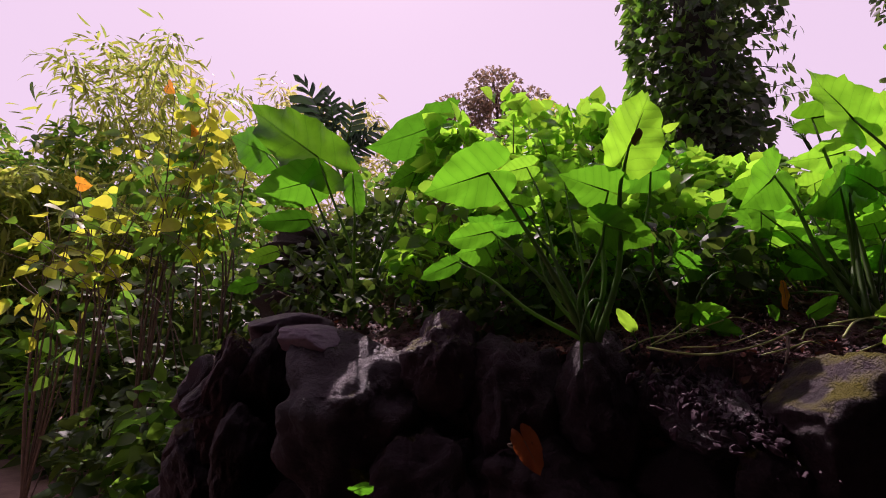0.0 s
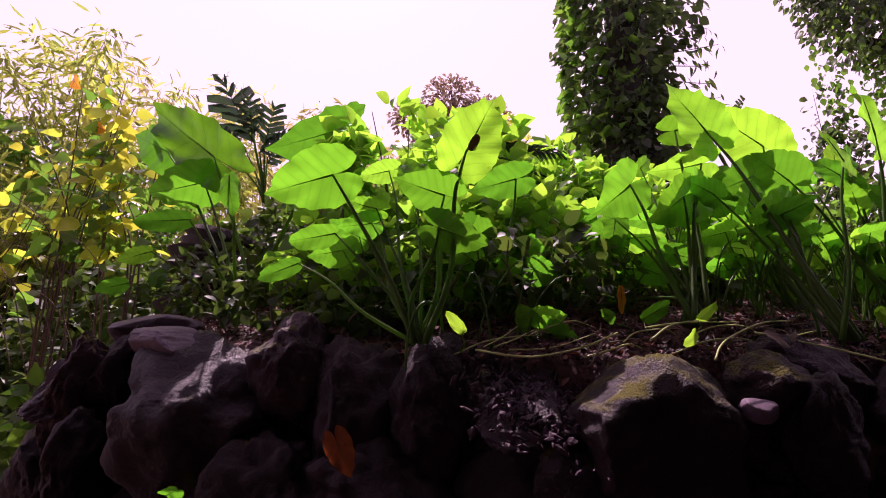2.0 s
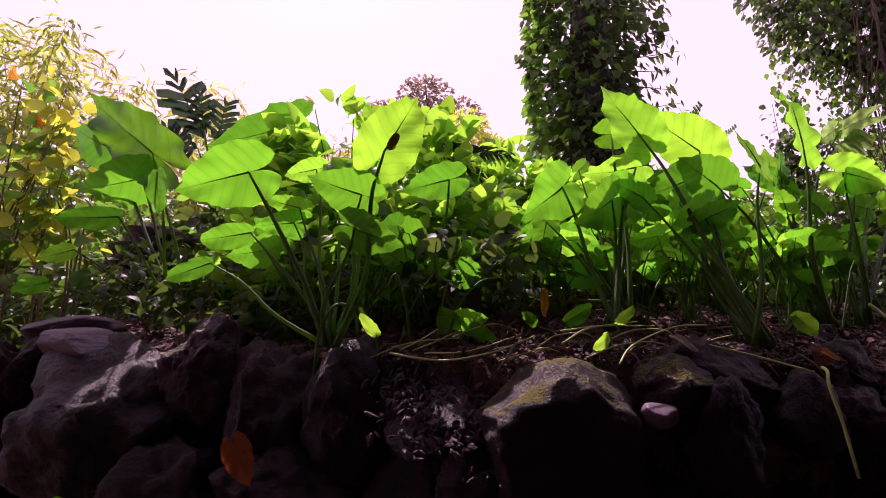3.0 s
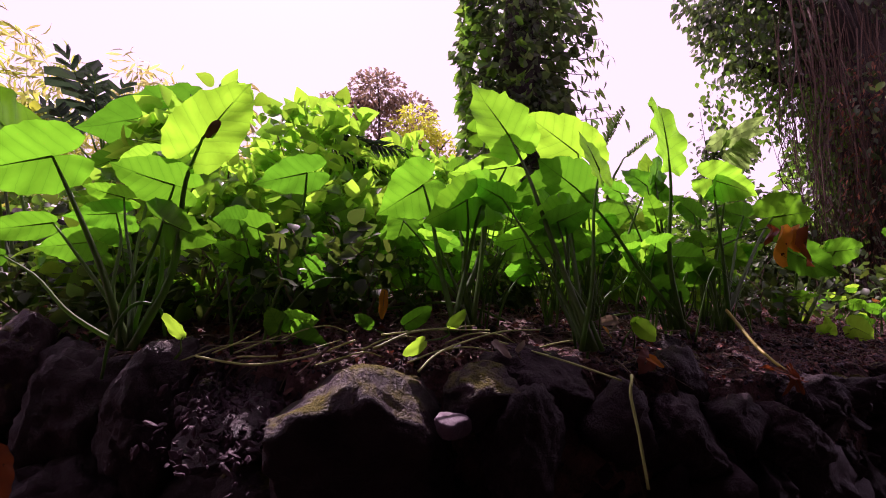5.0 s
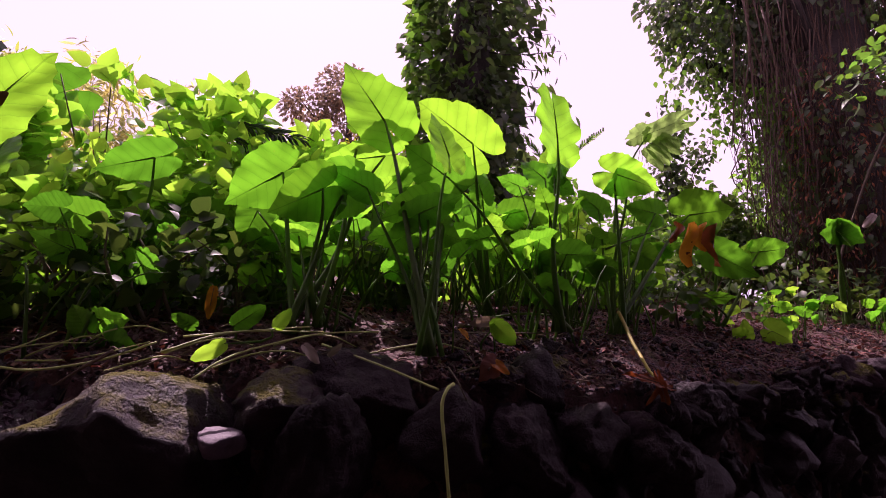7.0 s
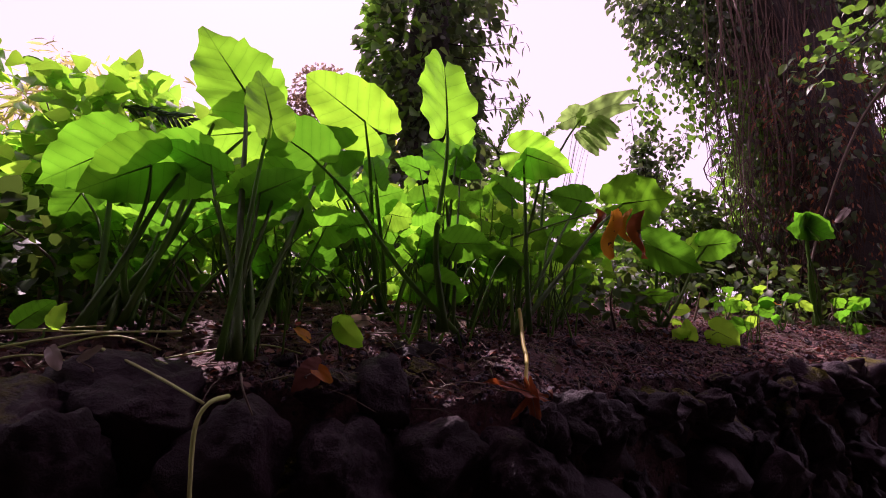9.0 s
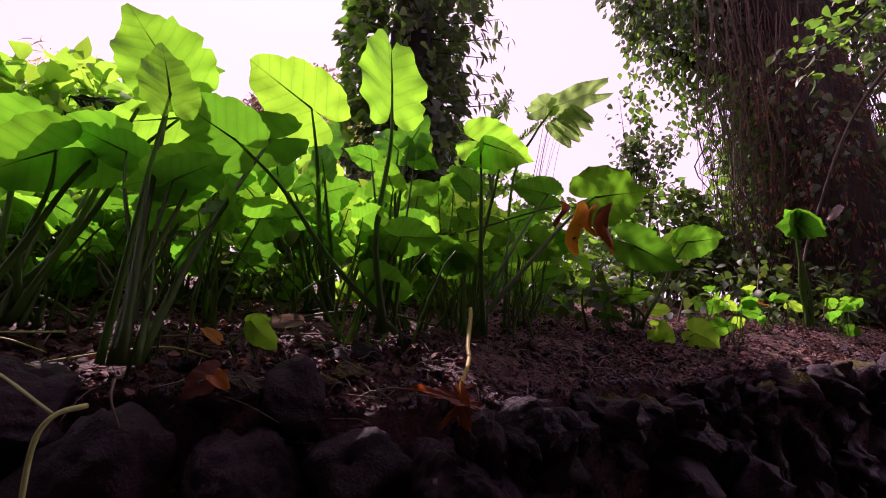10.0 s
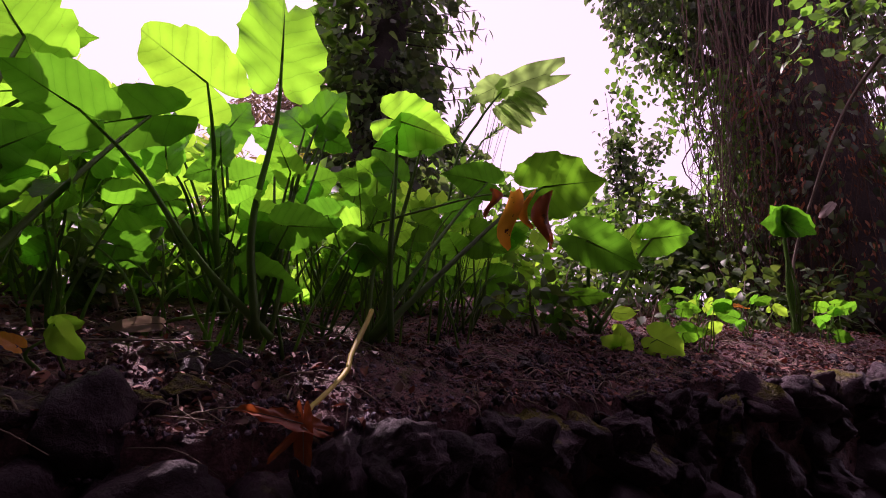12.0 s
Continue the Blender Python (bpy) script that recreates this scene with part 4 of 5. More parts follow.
small_plant((((-0.27, 1.86, 0.90), (-0.19, 1.78, 0.94)),), (-0.30, 2.2, 0.80), "green leaf poking from the wall's foot", EAR, 0.5)


# sprigs standing singly on the bank below the big tree
for k in range(9):
    x = 4.9 + 0.28 * k + rng.uniform(-0.1, 0.1)
    y = edge_y(x) + rng.uniform(0.35, 1.3)
    z = bed_height(x, y)
    pairs = []
    for q in range(int(rng.integers(3, 7))):
        a, h = rng.uniform(0, 6.28), rng.uniform(0.05, 0.34)
        base = (x + 0.07 * math.cos(a), y + 0.04 * math.sin(a), z + h)
        ln = rng.uniform(0.07, 0.17)
        pairs.append((base, (base[0] + ln * math.cos(a), base[1] + 0.5 * ln * math.sin(a) - 0.02, base[2] + rng.uniform(-0.05, 0.04))))
    small_plant(pairs, (x, y, z), "slim green sprig growing from the leaf litter", EAR if k % 3 else LIME, 0.5, "heart" if k % 2 else "ovate")


def dead_leaf(joint, tip, width, label, material, kind="ovate", curl=(0.1, -0.9, 0.3)):
    owner = thing("dead_leaf", joint, label, "leaf", "dead leaves")
    ear_leaf(owner, joint, tip, width, kind, "notch", material, stalk=BROWNSTALK, face=curl, thick=0.5)
    return owner


def hanging_dead_leaf(at, size, label, material):
    """A withered blade, crumpled into folds, with its stalk above."""
    owner = thing("dead_leaf", at, label, "leaf", "dead leaves")
    for k in range(4):
        x = (k - 1.5) * size * 0.31
        drop = size * (0.45, 0.98, 0.62, 0.95)[k]
        n = 8
        vs, fs = [], []
        for i in range(n + 1):
            v = i / n
            w = size * (0.10, 0.15, 0.07, 0.15)[k] * math.sin(math.pi * min(1, 0.15 + v * 0.85)) ** 0.6
            for s in (-1, -0.4, 0.4, 1):
                vs.append((at[0] + x + s * w + 0.02 * math.sin(v * 5 + k), at[1] + 0.03 * math.sin(s * 2.5 + v * 4 + k), at[2] - drop * v + 0.01 * s))
        for i in range(n):
            for s in range(3):
                a = i * 4 + s
                fs.append((a, a + 1, a + 5, a + 4))
        mesh_object("fold", vs, fs, RUST if k in (0, 3) else material, owner)
    return owner


hanging_dead_leaf((4.05, 2.36, 2.25), 0.26, "withered orange leaf hanging in folds from its stalk", ORANGE)
trailing_stem(((3.45, 2.32, 2.05), (3.75, 2.36, 2.17), (3.95, 2.40, 2.24), (4.12, 2.42, 2.23)), 0.007, 0.004, "dull green stalk carrying a withered leaf", STALK)
dead_leaf((3.285, 1.70, 1.385), (3.12, 1.69, 1.43), 0.16, "crumpled rust-red dead leaf on the wall's edge", RUST, "heart", (0.2, -0.6, 0.7))
dead_leaf((3.285, 1.695, 1.38), (3.30, 1.66, 1.24), 0.16, "crumpled rust-red dead leaf hanging from its stalk", RUST, "heart")
dead_leaf((3.285, 1.69, 1.38), (3.21, 1.67, 1.31), 0.14, "crumpled rust-red dead leaf hanging from its stalk", RUST)
dead_leaf((1.567, 1.99, 1.71), (1.563, 1.97, 1.59), 0.26, "drooping yellow-brown withered leaf", ORANGE)
dead_leaf((0.36, 1.74, 1.10), (0.42, 1.72, 0.98), 0.4, "dull orange dead leaf caught on the rock face", RUST, "heart")
dead_leaf((6.18, 3.5, 1.95), (6.05, 3.45, 1.96), 0.5, "orange fallen leaf on the soil", ORANGE, "ovate", (0, -0.5, 0.9))
dead_leaf((2.61, 1.69, 1.450), (2.55, 1.65, 1.395), 0.50, "brown dead leaf draped over a stone", LITTER, "heart", (0.2, -0.8, 0.5))
dead_leaf((2.60, 1.70, 1.46), (2.66, 1.66, 1.42), 0.40, "torn yellow-orange dead leaf on a stone", ORANGE, "ovate", (0.2, -0.8, 0.5))
dead_leaf((2.56, 1.9, 1.55), (2.52, 1.87, 1.58), 0.45, "small yellow fallen leaf on the soil", ORANGE, "heart", (0.3, -0.7, 0.5))
dead_leaf((2.03, 1.60, 1.47), (2.07, 1.61, 1.51), 0.3, "grey dry leaf lying over the rock", GREYLEAF)
dead_leaf((1.95, 1.62, 1.50), (2.0, 1.57, 1.45), 0.3, "grey dry leaf lying over the rock", GREYLEAF)
dead_leaf((2.78, 2.2, 1.63), (2.65, 2.15, 1.62), 0.3, "grey dry leaf on the soil", GREYLEAF)
dead_leaf((0.05, 2.9, 2.30), (-0.05, 2.85, 2.18), 0.5, "grey withered hanging leaf", GREYLEAF, "heart")
dead_leaf((0.12, 2.9, 2.32), (0.16, 2.85, 2.18), 0.4, "grey withered hanging leaf", GREYLEAF, "heart")


dead_leaf((7.74, 4.0, 3.04), (7.52, 3.96, 2.88), 0.22, "pale pinkish dry leaf caught on a twig", GREYLEAF, "ovate", (-0.3, -0.8, 0.5))


# ---- shrubs ----
def shrub(at, radii, n, size, outline, material, label, group="", stems=7, centre_up=1.0, name="shrub", stem_mat=None, spread=0.5, droop=0.3, up=0.8):
    owner = thing(name, at, label, "shrub", group)
    c = np.array(at) + np.array((0, 0, radii[2] * centre_up))
    pts, out = blob_points(n, c, radii)
    leaf_cloud("foliage", pts, out * np.array((1, 1, 0.4)) + np.array((0, 0, -0.15)), size, outline, material, owner, spread=spread, droop=droop, up=up)
    lines = []
    for _ in range(stems):
        e = c + rng.uniform(-0.75, 0.75, 3) * np.array(radii)
        b = np.array(at) + np.array((rng.uniform(-0.08, 0.08), rng.uniform(-0.05, 0.05), -0.05))
        m = (b + e) / 2 + np.array((rng.uniform(-0.08, 0.08), 0, 0.05))
        lines.append(((b, m, e), 0.010, 0.003))
    for ln in lines:
        tube("stem", ln[0], ln[1], ln[2], stem_mat or BROWNSTALK, owner, n=8)
    return owner


MID = "leafy green shrub of small oval leaves behind the elephant ears"
for x, y, rx_, ry_, rz_, n, s in ((0.45, 3.3, 0.55, 0.45, 0.78, 620, 0.115), (1.15, 3.4, 0.6, 0.45, 0.74, 620, 0.115), (1.75, 3.6, 0.55, 0.5, 0.62, 560, 0.11), (0.15, 2.85, 0.4, 0.3, 0.42, 300, 0.09),
                                  (0.75, 2.75, 0.45, 0.3, 0.40, 380, 0.09), (1.45, 2.85, 0.45, 0.3, 0.40, 380, 0.09), (2.3, 3.4, 0.55, 0.45, 0.50, 480, 0.10),
                                  (2.9, 3.7, 0.5, 0.45, 0.45, 420, 0.10), (3.6, 3.8, 0.6, 0.5, 0.42, 460, 0.10), (4.4, 4.0, 0.6, 0.5, 0.42, 460, 0.10), (0.95, 4.2, 0.5, 0.4, 0.85, 420, 0.13)):
    shrub((x, y, bed_height(x, y)), (rx_, ry_, rz_), int(n * 1.0), s * 1.22, BROAD, LIME, MID, "shrubs behind the clumps", up=0.5)
LOW = "dark green low undergrowth of small leaves"
for x, y, rx_, rz_, n in ((-0.7, 3.1, 0.30, 0.22, 170), (-0.2, 2.75, 0.3, 0.16, 160), (0.3, 2.4, 0.3, 0.12, 130), (0.9, 2.4, 0.35, 0.20, 190), (1.5, 2.35, 0.35, 0.20, 190), (2.1, 2.5, 0.35, 0.14, 150), (4.35, 2.95, 0.3, 0.15, 130),
                          (5.55, 3.75, 0.25, 0.16, 60), (5.85, 3.65, 0.2, 0.12, 45), (6.6, 3.9, 0.3, 0.15, 70), (7.2, 4.0, 0.35, 0.18, 90), (6.2, 4.7, 0.5, 0.3, 200), (5.2, 4.5, 0.5, 0.35, 240), (7.6, 4.6, 0.6, 0.4, 200), (6.4, 5.3, 0.8, 0.5, 360), (6.9, 4.25, 0.38, 0.38, 260), (7.15, 3.85, 0.25, 0.22, 110), (7.9, 4.3, 0.4, 0.35, 190), (8.5, 4.3, 0.5, 0.4, 220), (7.5, 5.2, 0.5, 0.45, 260)):
    shrub((x, y, bed_height(x, y)), (rx_, rx_ * 0.7, rz_), n if x < 4.5 else int(n * 0.40), 0.075 if x < 4.5 else 0.10, OVATE, LOWLEAF if x < 4 or int(x * 10) % 3 or x > 5 else LIME, LOW if x < 4 or int(x * 10) % 3 or x > 5 else "bright small-leaved undergrowth on the bank", "undergrowth", stems=4)
for x, y, rx_, rz_, n in ((-0.35, 4.2, 0.42, 0.60, 420), (-1.0, 4.1, 0.4, 0.42, 300), (-1.5, 4.0, 0.35, 0.5, 200), (-0.9, 3.7, 0.4, 0.35, 220), (-0.3, 3.6, 0.4, 0.45, 240)):
    shrub((x, y, bed_height(x, y)), (rx_, rx_ * 0.6, rz_), n, 0.10, OVATE, LOWLEAF, LOW, "undergrowth", stems=5)
for x, y, n in ((0.35, 2.55, 150), (0.75, 2.45, 170), (1.15, 2.55, 190), (1.55, 2.60, 190), (1.95, 2.75, 170), (1.3, 2.25, 120), (0.2, 2.85, 150), (2.4, 2.75, 130)):
    shrub((x, y, bed_height(x, y)), (0.32, 0.20, 0.26), int(n * 0.6), 0.085, BROAD, LIME if n > 160 else LOWLEAF, "low bright green seedlings crowding under the broad leaves", "undergrowth", stems=4, up=0.5)
# rosette of young leaves under the big tree
ros = plant((6.95, 3.85, bed_height(6.95, 3.85)), label="rosette of ribbed green leaves under the big tree")
for t in ((6.66, 3.72, 2.68), (6.74, 3.66, 2.60), (6.92, 3.64, 2.57), (7.10, 3.66, 2.61), (7.20, 3.72, 2.70), (7.06, 3.76, 2.86), (6.80, 3.76, 2.86)):
    ear_leaf(ros, (6.93, 3.80, 2.75), t, 0.50, "heart", material=EAR)

# background thickets
for x, y, rx_, ry_, rz_, n, s, m in ((5.0, 7.2, 1.1, 0.8, 1.0, 900, 0.16, SHRUB), (6.6, 7.6, 1.2, 0.8, 0.85, 800, 0.16, SHRUB), (8.3, 7.6, 1.2, 0.8, 1.1, 900, 0.16, SHRUB), (10.0, 7.0, 1.2, 0.8, 1.6, 900, 0.18, SHRUB),
                                     (3.0, 7.5, 1.2, 0.8, 0.9, 700, 0.16, SHRUB), (1.2, 7.0, 1.2, 0.8, 1.1, 800, 0.16, LIME), (-0.6, 6.2, 0.9, 0.7, 1.1, 800, 0.15, SHRUB), (6.2, 5.6, 0.7, 0.5, 0.6, 500, 0.12, SHRUB), (7.2, 5.9, 0.7, 0.5, 0.9, 600, 0.12, LOWLEAF),
                                     (8.3, 6.35, 0.7, 0.4, 0.75, 900, 0.12, LOWLEAF), (7.7, 6.0, 0.5, 0.4, 0.65, 600, 0.12, LOWLEAF), (12.5, 6.5, 1.3, 0.9, 2.0, 800, 0.2, SHRUB), (-4.2, 7.6, 1.3, 0.8, 2.3, 1500, 0.17, SHRUB), (-6.2, 7.8, 1.4, 0.8, 2.6, 1600, 0.18, SHRUB), (-8.4, 7.9, 1.5, 0.8, 2.8, 1600, 0.2, SHRUB), (-0.9, 5.3, 0.7, 0.5, 0.75, 700, 0.12, LOWLEAF), (0.0, 4.7, 0.6, 0.45, 0.8, 700, 0.12, SHRUB), (-1.9, 5.6, 0.8, 0.5, 1.3, 900, 0.13, LOWLEAF), (-0.3, 6.6, 1.0, 0.6, 1.0, 800, 0.14, LOWLEAF), (-2.7, 6.8, 1.0, 0.8, 1.9, 1200, 0.15, SHRUB)):
    shrub((x, y, bed_height(x, y)), (rx_, ry_, rz_), n, s, OVATE, m, "green thicket in the distance behind the bank", "thickets", stems=8)


# left side beyond the end of the wall
def bamboo(at, tall, n, label, material=BAMBOO, canes=9, lean=0.6, wide=1.2, size=0.28):
    owner = thing("bamboo_clump", at, label, "bamboo", "bamboo")
    pl, dr = [], []
    for _ in range(canes):
        b = np.array(at) + np.array((rng.uniform(-0.5, 0.5) * wide, rng.uniform(-0.4, 0.4), -0.05))
        h = tall * rng.uniform(0.75, 1.08)
        lx_, ly_ = rng.uniform(-lean, lean), rng.uniform(-lean, lean) * 0.6
        pts = [b, b + np.array((lx_ * 0.25, ly_ * 0.25, h * 0.5)), b + np.array((lx_, ly_, h * 0.88)), b + np.array((lx_ * 1.8, ly_ * 1.6, h))]
        tube("cane", pts, 0.022, 0.004, PALESTALK, owner, n=12, sides=6)
        line = spline(pts, 40)
        for _ in range(n // canes):
            k = int(rng.integers(6, 40))
            d = rng.normal(0, 1, 3) * np.array((1, 1, 0.4))
            d /= np.linalg.norm(d)
            pl.append(line[k] + d * rng.uniform(0.05, 0.65) * wide * (0.7 if k < 34 else 0.4))
            dr.append(d + np.array((0, 0, -0.5)))
    leaf_cloud("foliage", pl, dr, size, ((0.0, 0.01), (0.3, 0.10), (0.65, 0.09), (1.0, 0.0)), material, owner, spread=0.4, droop=0.35)
    return owner


BAM = "feathery yellow-green bamboo against the pale sky"
for x, y, tall, n, wd in ((-7.6, 7.6, 6.0, 2600, 1.4), (-6.3, 8.6, 7.6, 1700, 1.5), (-5.0, 9.2, 8.0, 1500, 1.5), (-8.8, 6.6, 5.8, 2200, 1.4), (-3.6, 9.4, 6.4, 1500, 1.2), (-5.8, 7.0, 4.6, 2000, 1.3), (-4.4, 6.9, 4.2, 1700, 1.2), (-7.0, 6.2, 4.2, 1700, 1.2)):
    bamboo((x, y, bed_height(x, y)), tall * (0.90 if x < -6 else 0.86), int(n * 1.6), BAM, wide=wd, size=0.25)
for x, y, tall, n in ((-5.4, 11.5, 8.2, 1000), (-4.2, 11.5, 7.9, 1000), (-3.4, 12.2, 7.8, 1000), (-2.6, 12.0, 7.6, 900), (-1.2, 12.2, 5.8, 800), (0.2, 12.5, 5.0, 700), (1.0, 12.6, 4.6, 600)):
    bamboo((x, y, bed_height(x, y)), tall, n, "pale thin bamboo far behind the bank", PALEBAMBOO, canes=5, size=0.3, wide=1.5, lean=0.8)

# shrub with yellowing heart-shaped leaves
for x, y, top, n in ((-2.55, 4.3, 3.95, 90), (-2.05, 4.4, 3.8, 70), (-3.0, 4.25, 3.0, 45), (-3.5, 4.4, 2.7, 40)):
    z0 = bed_height(x, y)
    ys = thing("yellow_shrub", (x, y, z0), "tall shrub with yellow and lime heart-shaped leaves", "shrub", "yellow-leaved shrubs")
    pl, dr = [], []
    for _ in range(7):
        e = np.array((x + rng.uniform(-0.55, 0.45), y + rng.uniform(-0.2, 0.3), top * rng.uniform(0.75, 1.05)))
        m = np.array((x + rng.uniform(-0.2, 0.2), y, z0 + (top - z0) * 0.55))
        tube("stem", ((x, y, z0 - 0.05), m, e), 0.014, 0.003, BROWNSTALK, ys, n=12)
        line = spline(((x, y, z0), m, e), 30)
        for k in rng.integers(17, 30, n // 7):
            pl.append(line[k] + rng.normal(0, 0.13, 3))
            dr.append(rng.normal(0, 1, 3) * np.array((1, 0.6, 0.3)) + np.array((0, -0.2, -0.5)))
    leaf_cloud("foliage", pl, dr, 0.145, HEARTS, YELLOW, ys, spread=0.2, up=0.3, fold=0.2)
    leaf_cloud("foliage", np.array(pl) + rng.normal(0, 0.12, (len(pl), 3)) - np.array((0, 0, 0.22)), np.array(dr), 0.14, HEARTS, SHRUB, ys, spread=0.3, up=0.3, fold=0.2)
ear_leaf(ys, (-2.50, 4.1, 3.82), (-2.42, 4.05, 3.72), 0.5, "heart", "", ORANGE, BROWNSTALK, thick=0.6)
ear_leaf(ys, (-3.22, 4.13, 2.86), (-3.08, 4.08, 2.82), 0.5, "heart", "", ORANGE, BROWNSTALK, thick=0.6)
ear_leaf(ys, (-2.30, 4.2, 3.42), (-2.20, 4.15, 3.36), 0.5, "heart", "", ORANGE, BROWNSTALK, thick=0.6)
# bare arching canes in front of the bamboo
for k in range(9):
    x0, z1 = -1.75 - 0.12 * k, rng.uniform(1.9, 2.6)
    e = (x0 - rng.uniform(0.7, 1.5), 4.2 + rng.uniform(-0.2, 0.2), z1 + rng.uniform(0.0, 0.45))
    trailing_stem(((x0, 4.1, 0.9 + 0.05 * k), (x0 - 0.35, 4.1, z1 - 0.25), e), 0.008, 0.003, "bare arching brown cane at the wall's end", BROWNSTALK)

# undergrowth on the left
for x, y, z, rx_, rz_, n, s, o, m in ((-2.3, 4.7, 0.0, 0.55, 0.8, 420, 0.15, OVATE, LOWLEAF), (-1.75, 4.1, 0.0, 0.4, 0.75, 360, 0.14, OVATE, LOWLEAF), (-3.2, 5.2, 0.0, 0.7, 0.95, 500, 0.15, OVATE, LOWLEAF),
                                      (-2.3, 3.6, 0.0, 0.42, 0.50, 260, 0.13, OVATE, LOWLEAF), (-1.75, 3.35, 0.0, 0.38, 0.62, 260, 0.13, OVATE, SHRUB), (-1.5, 3.0, 0.0, 0.22, 0.42, 120, 0.11, OVATE, LOWLEAF),
                                      (-4.6, 6.2, 0.0, 0.7, 0.85, 420, 0.26, LANCE, LIME), (-5.6, 6.4, 0.0, 0.7, 0.9, 420, 0.26, LANCE, SHRUB), (-4.0, 5.7, 0.0, 0.6, 0.7, 320, 0.24, LANCE, LOWLEAF),
                                      (-6.6, 6.6, 0.0, 0.8, 1.0, 420, 0.26, LANCE, LOWLEAF), (-5.0, 6.9, 0.0, 1.0, 1.2, 600, 0.2, OVATE, LOWLEAF), (-6.9, 7.4, 0.0, 1.0, 1.4, 600, 0.2, OVATE, LOWLEAF), (-3.6, 6.4, 0.0, 0.9, 1.3, 600, 0.18, OVATE, LOWLEAF),
                                      (-2.6, 5.6, 0.0, 0.8, 1.3, 600, 0.16, OVATE, LOWLEAF), (-1.9, 5.0, 0.9, 0.5, 0.8, 420, 0.14, OVATE, LOWLEAF), (-8.5, 7.0, 0.0, 1.2, 1.5, 600, 0.22, OVATE, LOWLEAF)):
    shrub((x, y, max(z, bed_height(x, y))), (rx_, rx_ * 0.75, rz_), n, s, o, m, "dark leafy undergrowth beside the path" if m is LOWLEAF else "bright green leafy plant beside the path", "path-side undergrowth", stems=6)


# ---- split-leaved plant ----
def split_leaf(owner, base, tip, width, lobes=8, material=FERN, face=(0.15, -0.9, 0.35)):
    a, t = np.array(base, float), np.array(tip, float)
    ax = t - a
    ln = np.linalg.norm(ax)
    ax /= ln
    nrm = np.array(face, float)
    nrm -= ax * (nrm @ ax)
    nrm /= np.linalg.norm(nrm)
    sd = np.cross(ax, nrm)
    vs, fs = [], []
    def add(u, v, w=0.0):
        vs.append(a + sd * u * ln + ax * v * ln + nrm * w * ln)
        return len(vs) - 1
    for s in (-1, 1):
        for k in range(lobes):
            v0, v1 = k / lobes, (k + rng.uniform(0.55, 0.95)) / lobes
            reach = width * math.sin(math.pi * (0.12 + 0.82 * (k + 0.5) / lobes)) ** 0.7 * rng.uniform(0.5, 1.25)
            i = [add(0, v0), add(0, v1), add(s * reach * 0.5, v1 + 0.09, 0.03), add(s * reach * 0.92, v1 + 0.16, -0.04), add(s * reach, v0 + 0.20, -0.07), add(s * reach * 0.62, v0 + 0.10, 0.01)]
            fs.append(i if s > 0 else i[::-1])
    mesh_object("leaf", vs, fs, material, owner, smooth=False)
    tube("midrib", (a, (a + t) / 2 + nrm * 0.004, t), 0.008, 0.002, STALK, owner, n=6)


split = thing("split_leaf_plant", (-0.75, 4.55, bed_height(-0.75, 4.55)), "dark green split-leaved plant with deeply cut leaves", "plant")
for b, t, w in (((-1.0, 4.55, 3.6), (-1.45, 4.5, 4.45), 0.26), ((-0.85, 4.5, 3.55), (-0.74, 4.45, 4.08), 0.34), ((-1.1, 4.6, 3.5), (-1.6, 4.5, 3.75), 0.3), ((-0.9, 4.5, 3.45), (-0.45, 4.45, 3.75), 0.32), ((-1.0, 4.5, 3.7), (-1.08, 4.45, 4.2), 0.34), ((-1.15, 4.5, 3.3), (-1.35, 4.4, 3.65), 0.4), ((-0.8, 4.5, 3.3), (-0.55, 4.4, 3.55), 0.4)):
    b, t = [(-1.0 + 0.8 * (q[0] + 1.0), q[1], 3.35 + 0.78 * (q[2] - 3.45)) for q in (b, t)]
    split_leaf(split, b, t, w * 1.25, 7)
    tube("leaf_stalk", ((-0.75, 4.55, bed_height(-0.75, 4.55) - 0.03), (-0.85, 4.56, 2.8), b), 0.016, 0.008, STALK, split, n=10)
fern = thing("fern_frond_plant", (1.2, 3.35, bed_height(1.2, 3.35)), "dark arching fern fronds among the shrubs", "fern")
for b, t in (((1.24, 3.3, 2.99), (1.72, 3.22, 2.89)), ((1.22, 3.3, 2.9), (1.55, 3.2, 2.70))):
    split_leaf(fern, b, t, 0.17, 14)
    tube("leaf_stalk", ((1.2, 3.35, bed_height(1.2, 3.35) - 0.03), (1.2, 3.33, 2.4), b), 0.007, 0.004, STALK, fern, n=8)

# torn banana-like leaves
torn = thing("torn_leaf_plant", (3.85, 2.9, bed_height(3.85, 2.9)), "slender plant with a tattered pale green leaf", "plant")
tube("leaf_stalk", ((3.80, 2.85, bed_height(3.80, 2.85) - 0.03), (3.86, 2.85, 2.50), (4.01, 2.85, 2.84), (4.13, 2.85, 3.02)), 0.011, 0.005, STALK, torn, n=12)
ear_leaf(torn, (4.14, 2.85, 3.045), (4.60, 2.83, 3.265), 0.26, "ovate", "torn", BANANA, thick=0.3)
ear_leaf(torn, (4.10, 2.85, 3.05), (3.93, 2.82, 2.93), 0.40, "heart", "torn", BANANA, thick=0.3)
for k in range(5):
    j = (4.26 - 0.04 * k, 2.84, 3.05 - 0.035 * k)
    ear_leaf(torn, j, (j[0] + 0.15 + 0.02 * (k % 2), 2.82, j[2] - 0.10 - 0.01 * k), 0.26, "ovate", "", BANANA, thick=0.2)
